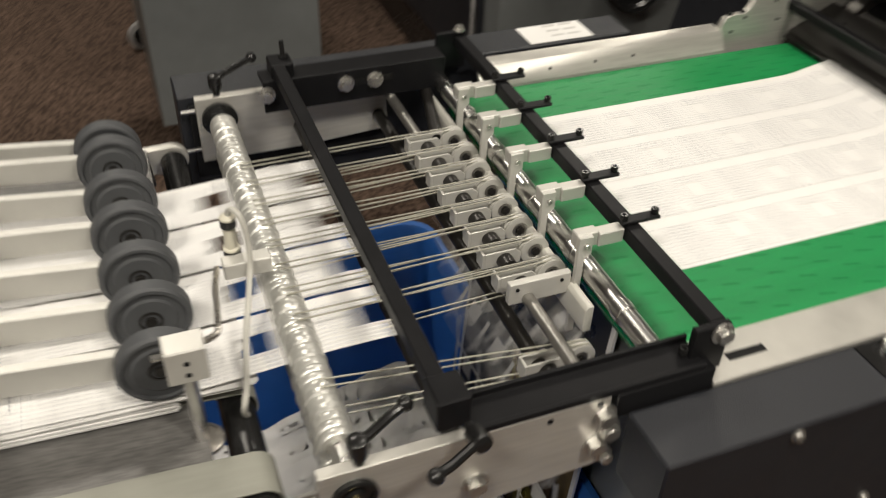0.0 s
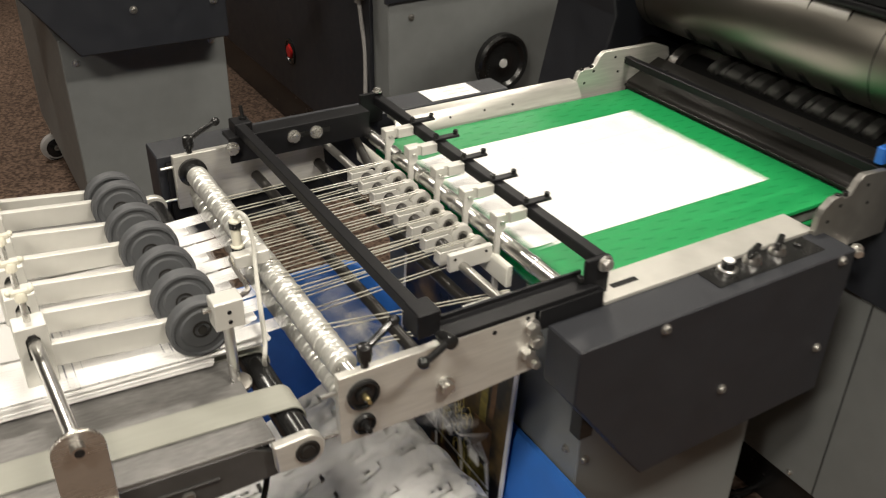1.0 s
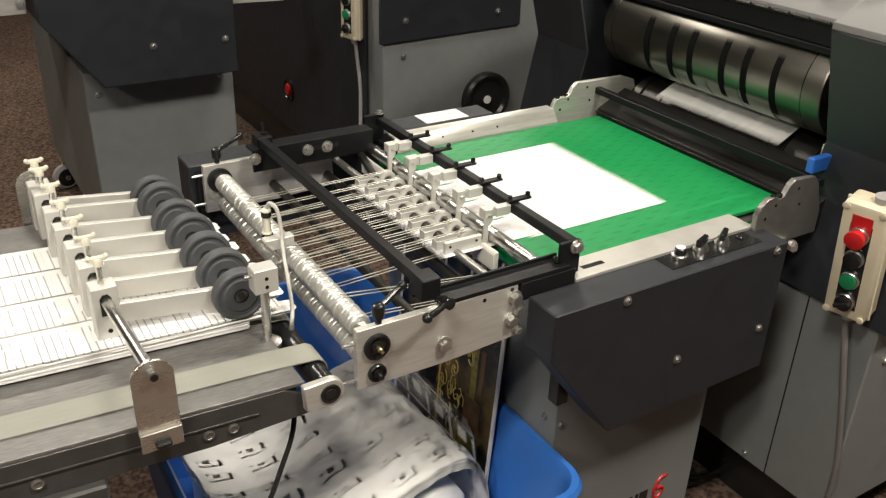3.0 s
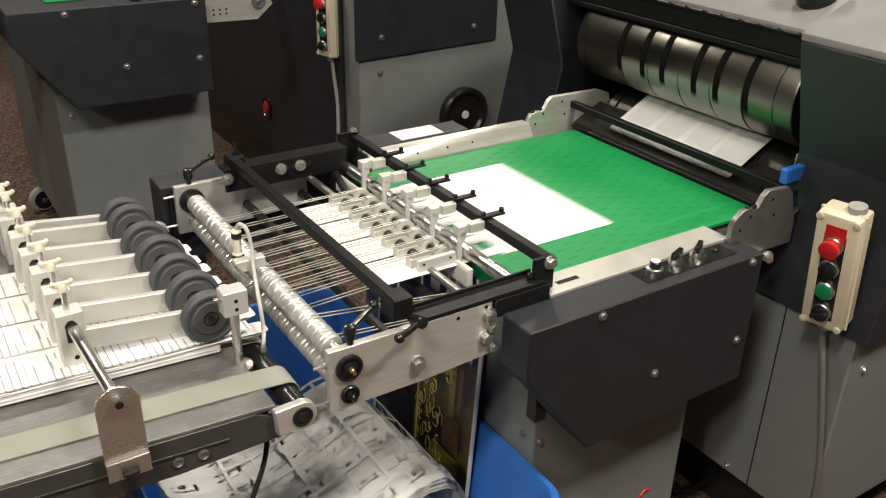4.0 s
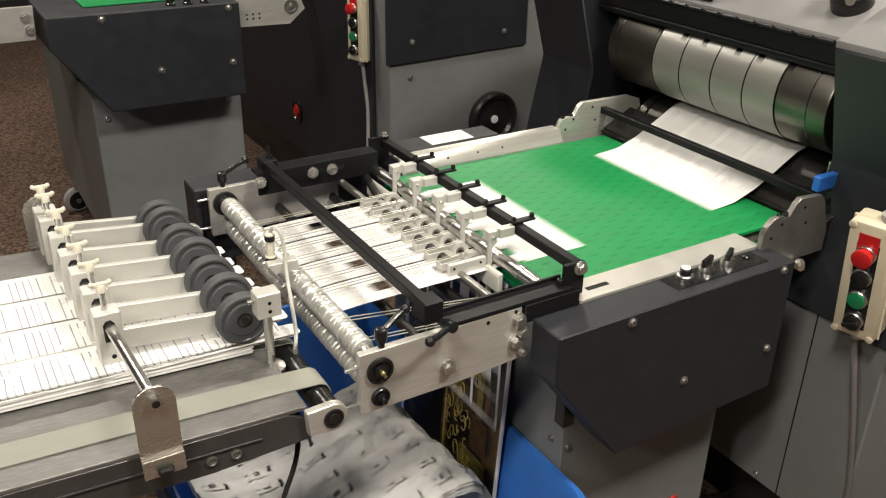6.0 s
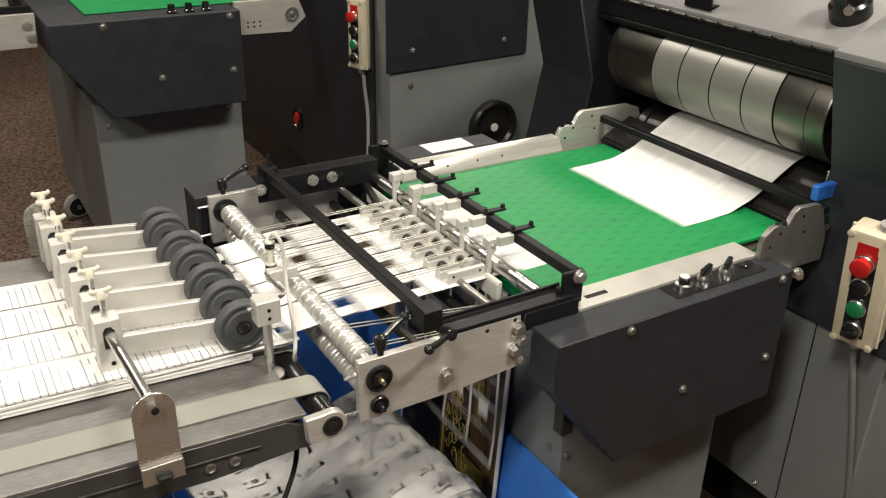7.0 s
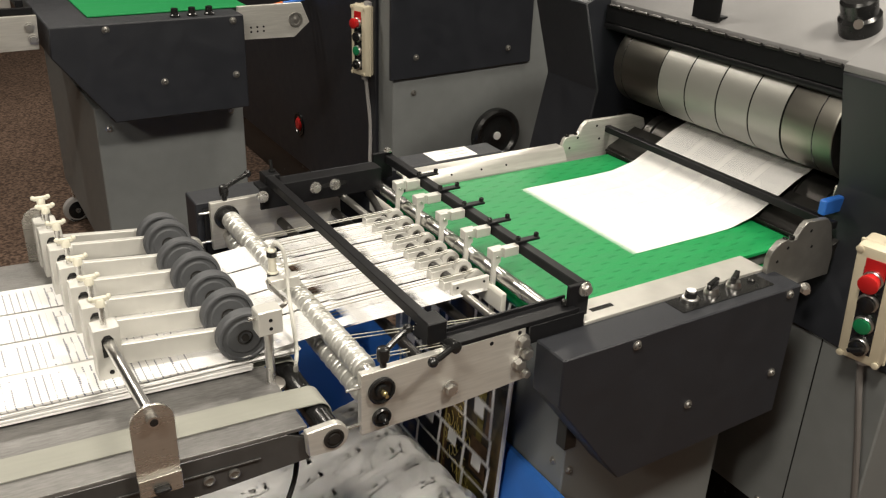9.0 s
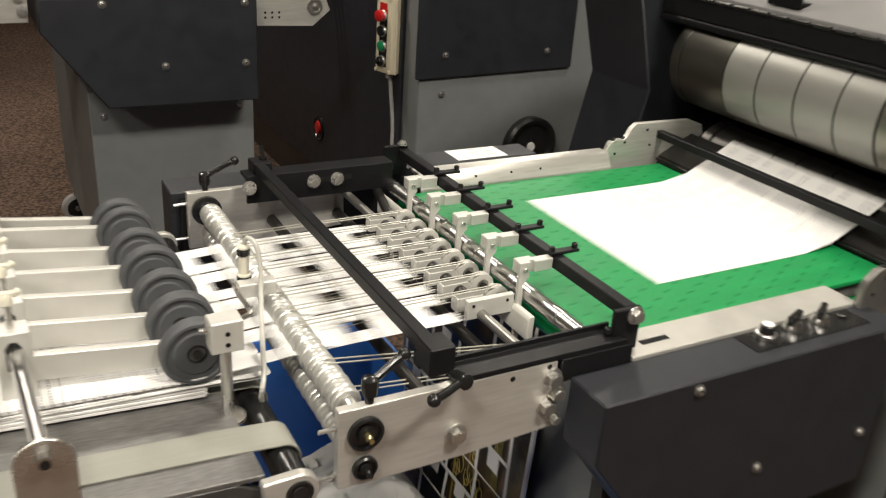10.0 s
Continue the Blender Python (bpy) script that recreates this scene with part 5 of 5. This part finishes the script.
def piece_layout(k):
    """Card and waste rectangles of one stretch of the sheet (x and y from its middle)."""
    w = SHEET_W / ROWS_ACROSS
    x0, x1 = -SEG / 2, SEG / 2
    cards, waste = [], []
    xa = x0 + (0.005 if k % 2 == 0 else 0.0012)
    xb = x1 - (0.005 if k == NSEG - 1 else 0)
    if xa > x0:
        waste.append((x0, xa, -SHEET_W / 2, SHEET_W / 2))
    if xb < x1:
        waste.append((xb, x1, -SHEET_W / 2, SHEET_W / 2))
    for r in range(ROWS_ACROSS):
        ya, yb = -SHEET_W / 2 + r * w, -SHEET_W / 2 + (r + 1) * w
        lo, hi = ya + (0.005 if r == 0 else 0.0022), yb - (0.005 if r == ROWS_ACROSS - 1 else 0.0022)
        waste += [(xa, xb, ya, lo), (xa, xb, hi, yb)]
        ym = (lo + hi) / 2
        if k % 2:
            # a tab of waste reaches into the card's trailing end
            xt = xb - 0.027
            waste.append((xt, xb, ym - 0.014, ym + 0.011))
            cards += [(xt, xb, lo, ym - 0.014), (xt, xb, ym + 0.011, hi), (xa, xt, lo, hi)]
        else:
            cards.append((xa, xb, lo, hi))
    return cards, waste


def sheet_from(rects, thick=0.0005):
    """One thin connected piece of card made of touching rectangles."""
    xs = sorted({round(v, 6) for r in rects for v in r[:2]})
    ys = sorted({round(v, 6) for r in rects for v in r[2:]})
    bm = bmesh.new()
    vs = {}

    def vert(i, j):
        if (i, j) not in vs:
            vs[i, j] = bm.verts.new((xs[i], ys[j], thick))
        return vs[i, j]

    for i in range(len(xs) - 1):
        for j in range(len(ys) - 1):
            cx, cy = (xs[i] + xs[i + 1]) / 2, (ys[j] + ys[j + 1]) / 2
            if any(a < cx < b and c < cy < d for a, b, c, d in rects):
                bm.faces.new((vert(i, j), vert(i + 1, j), vert(i + 1, j + 1), vert(i, j + 1)))
    bm.normal_update()
    bmesh.ops.solidify(bm, geom=bm.faces[:], thickness=thick)
    return bm


def card_segment_mesh(k, row):
    """One printed card stretch; the tab notch is cut out of its trailing end."""
    w = SHEET_W / ROWS_ACROSS
    ya, yb = -SHEET_W / 2 + row * w, -SHEET_W / 2 + (row + 1) * w
    return sheet_from([r for r in piece_layout(k)[0] if ya <= (r[2] + r[3]) / 2 <= yb])


def waste_segment_mesh(k):
    # strips and tabs a little wider than the cuts, tucked just below the cards
    rects = []
    for a, b, c, d in piece_layout(k)[1]:
        g = 0.0012 if b - a > 0.02 else 0.0
        e = 0.0012 if b - a < 0.02 else 0.0
        rects.append((max(a - e, -SEG / 2), min(b + e, SEG / 2), max(c - g, -SHEET_W / 2), min(d + g, SHEET_W / 2)))
    bm = sheet_from(rects)
    bmesh.ops.translate(bm, vec=(0, 0, -0.0007), verts=bm.verts[:])
    return bm


def piece_mesh(bm, material):
    me = bpy.data.meshes.new("sheet_piece")
    bm.to_mesh(me)
    bm.free()
    me.materials.append(material)
    return me


CARD_MESHES = [[piece_mesh(card_segment_mesh(k, r), M_CARD) for r in range(ROWS_ACROSS)] for k in range(NSEG)]
WASTE_MESHES = [piece_mesh(waste_segment_mesh(k), M_PAPER) for k in range(NSEG)]

SHEETS = []
for n in range(-10, 4):
    s = thing("printed_sheet", "white die-cut card sheet travelling from the press", "sheet", "sheets from the press")
    s.location = (0, (SHEET_Y0 + SHEET_Y1) / 2, 0)
    cards, waste = [], []
    for k in range(NSEG):
        for r in range(ROWS_ACROSS):
            ob = new("card", CARD_MESHES[k][r])
            ob.parent = s
            cards.append((k, ob))
        ob = new("waste_strip", WASTE_MESHES[k])
        ob.parent = s
        waste.append((k, ob))
    SHEETS.append((n, s, cards, waste))

# way of the cards: belt, cords, then down to rest on the conveyor under the wheels
CARD_LINE = line_table(PROFILE[:-1] + [(0.06, 0.926), (-0.02, 0.919), (-0.1, 0.9152), (-0.3, 0.925), (-0.7, 0.945)])
# way of the waste: drawn down behind the nip until it hangs before the poster
WASTE_LINE = line_table(PROFILE[:-1] + [(0.35, 0.926), (0.335, 0.921), (0.325, 0.9), (0.321, 0.82), (0.319, 0.7), (0.316, 0.6), (0.306, 0.52), (0.3, 0.45), (0.298, 0.4)])
# where it comes to lie: over the heap, its tail thrown to the conveyor side
LYING = line_table([tuple(heap_point(1 - i / 40) + Vector((0.004, 0.012))) for i in range(41)])
NIP = next(a for a, x, z in WASTE_LINE if abs(x - 0.335) < 1e-6)
FALL, SINK = 0.28, 0.25  # seconds in which it topples and settles
HANGS = {-7: 0.25, -6: 0.36, -4: 0.28, -1: 0.14}  # seconds that a sheet hangs free


CORD_END = next(a for a, x, z in CARD_LINE if abs(x + 0.1) < 1e-6) + 0.24


def blend(a, b, f):
    return a + (b - a) * f


def card_place(n, k, t, end):
    d = S_LEAD0 + SPEED * (t - (T0 + n * PERIOD))
    t_b = T0 + n * PERIOD + (end - S_LEAD0) / SPEED
    d += max(0.0, d - CORD_END)  # the cards are snatched away past the cords
    d = min(max(d, SHEET_L + 0.02), end)
    lead = d - k * SEG + max(0.0, t - t_b) * 0.02
    x0, z0 = on_line(CARD_LINE, lead)
    x1, z1 = on_line(CARD_LINE, lead - SEG)
    lift = min(0.0003 * (n + 11), 0.0042) if lead > end - 0.5 else 0.0
    return pose((x0 + x1) / 2, 0, (z0 + z1) / 2 + lift, 0, -math.degrees(math.atan2(z1 - z0, x1 - x0)), 0)


def waste_place(n, k, t):
    hang = HANGS.get(n, 0.22)
    free = T0 + n * PERIOD + (NIP + SHEET_L - S_LEAD0) / SPEED  # the tail leaves the nip
    d = S_LEAD0 + SPEED * (min(t, free) - (T0 + n * PERIOD))
    lead = max(d, SHEET_L + 0.02) + min(max(0.0, t - free), hang) * 0.12 - k * SEG
    x0, z0 = on_line(WASTE_LINE, lead)
    x1, z1 = on_line(WASTE_LINE, lead - SEG)
    x, z, a = (x0 + x1) / 2, (z0 + z1) / 2, math.atan2(z1 - z0, x1 - x0)
    f = min(max((t - free - hang) / FALL, 0.0), 1.0)
    if t > free:
        sway = 0.018 * math.sin(math.pi * min((t - free) / hang, 1.0)) * (1 - f)
        x -= sway * math.sin(math.pi * (k + 0.5) / NSEG)
    if f > 0:
        f = f * f * (3 - 2 * f)
        u0, w0 = on_line(LYING, 0.03 + k * SEG)
        u1, w1 = on_line(LYING, 0.03 + (k + 1) * SEG)
        x, z, a = blend(x, (u0 + u1) / 2, f), blend(z, (w0 + w1) / 2, f), blend(a, math.atan2(w1 - w0, u1 - u0), f)
        z += 0.05 * math.sin(math.pi * f) * k / NSEG
        z -= 0.034 * min(max((t - free - hang - FALL) / SINK, 0.0), 1.0)
    return pose(x, 0, z, 0, -math.degrees(a), 0)


def motions():
    stop = next(a + (x + 0.478) for (a, x, z), (b, x2, z2) in zip(CARD_LINE, CARD_LINE[1:]) if x >= -0.478 > x2)
    ticks = [i / 30 for i in range(301)]
    for n, s, cards, waste in SHEETS:
        start = T0 + n * PERIOD + (SHEET_L + 0.02 - S_LEAD0) / SPEED
        landed = T0 + n * PERIOD + (stop - S_LEAD0) / SPEED
        settled = T0 + n * PERIOD + (NIP + SHEET_L - S_LEAD0) / SPEED + HANGS.get(n, 0.22) + FALL + SINK
        for k, ob in cards:
            walk(ob, [(t, card_place(n, k, t, stop)) for t in ticks if t in (0.0, 10.0) or start - 0.1 <= t <= landed + 0.1])
        for k, ob in waste:
            walk(ob, [(t, waste_place(n, k, t)) for t in ticks if t in (0.0, 10.0) or start - 0.1 <= t <= settled + 0.1])
    for i, ob in enumerate(HOLES):
        walk(ob, [(t, on_loop(LOOP_LENGTH * i / HOLE_ROWS + SPEED * t)) for t in ticks])
    # the die cylinder turns once a sheet; its face rises on the delivery side
    rows = []
    i = 0
    while i * PERIOD / 6 < 10.0:
        rows.append(i * PERIOD / 6)
        i += 1
    rows.append(10.0)
    out = []
    for t in rows:
        ang = 180 - 12 + 360 / PERIOD * (t - 7.5)
        out.append((t, pose(0.99, 0, 1.104, 0, ang, 0)))
    walk(CYLINDER, out)
    walk(LOWER, [(t, pose(1.008, 0, 0.934, 0, -360 / PERIOD * (t - 7.5), 0)) for t in rows])


motions()
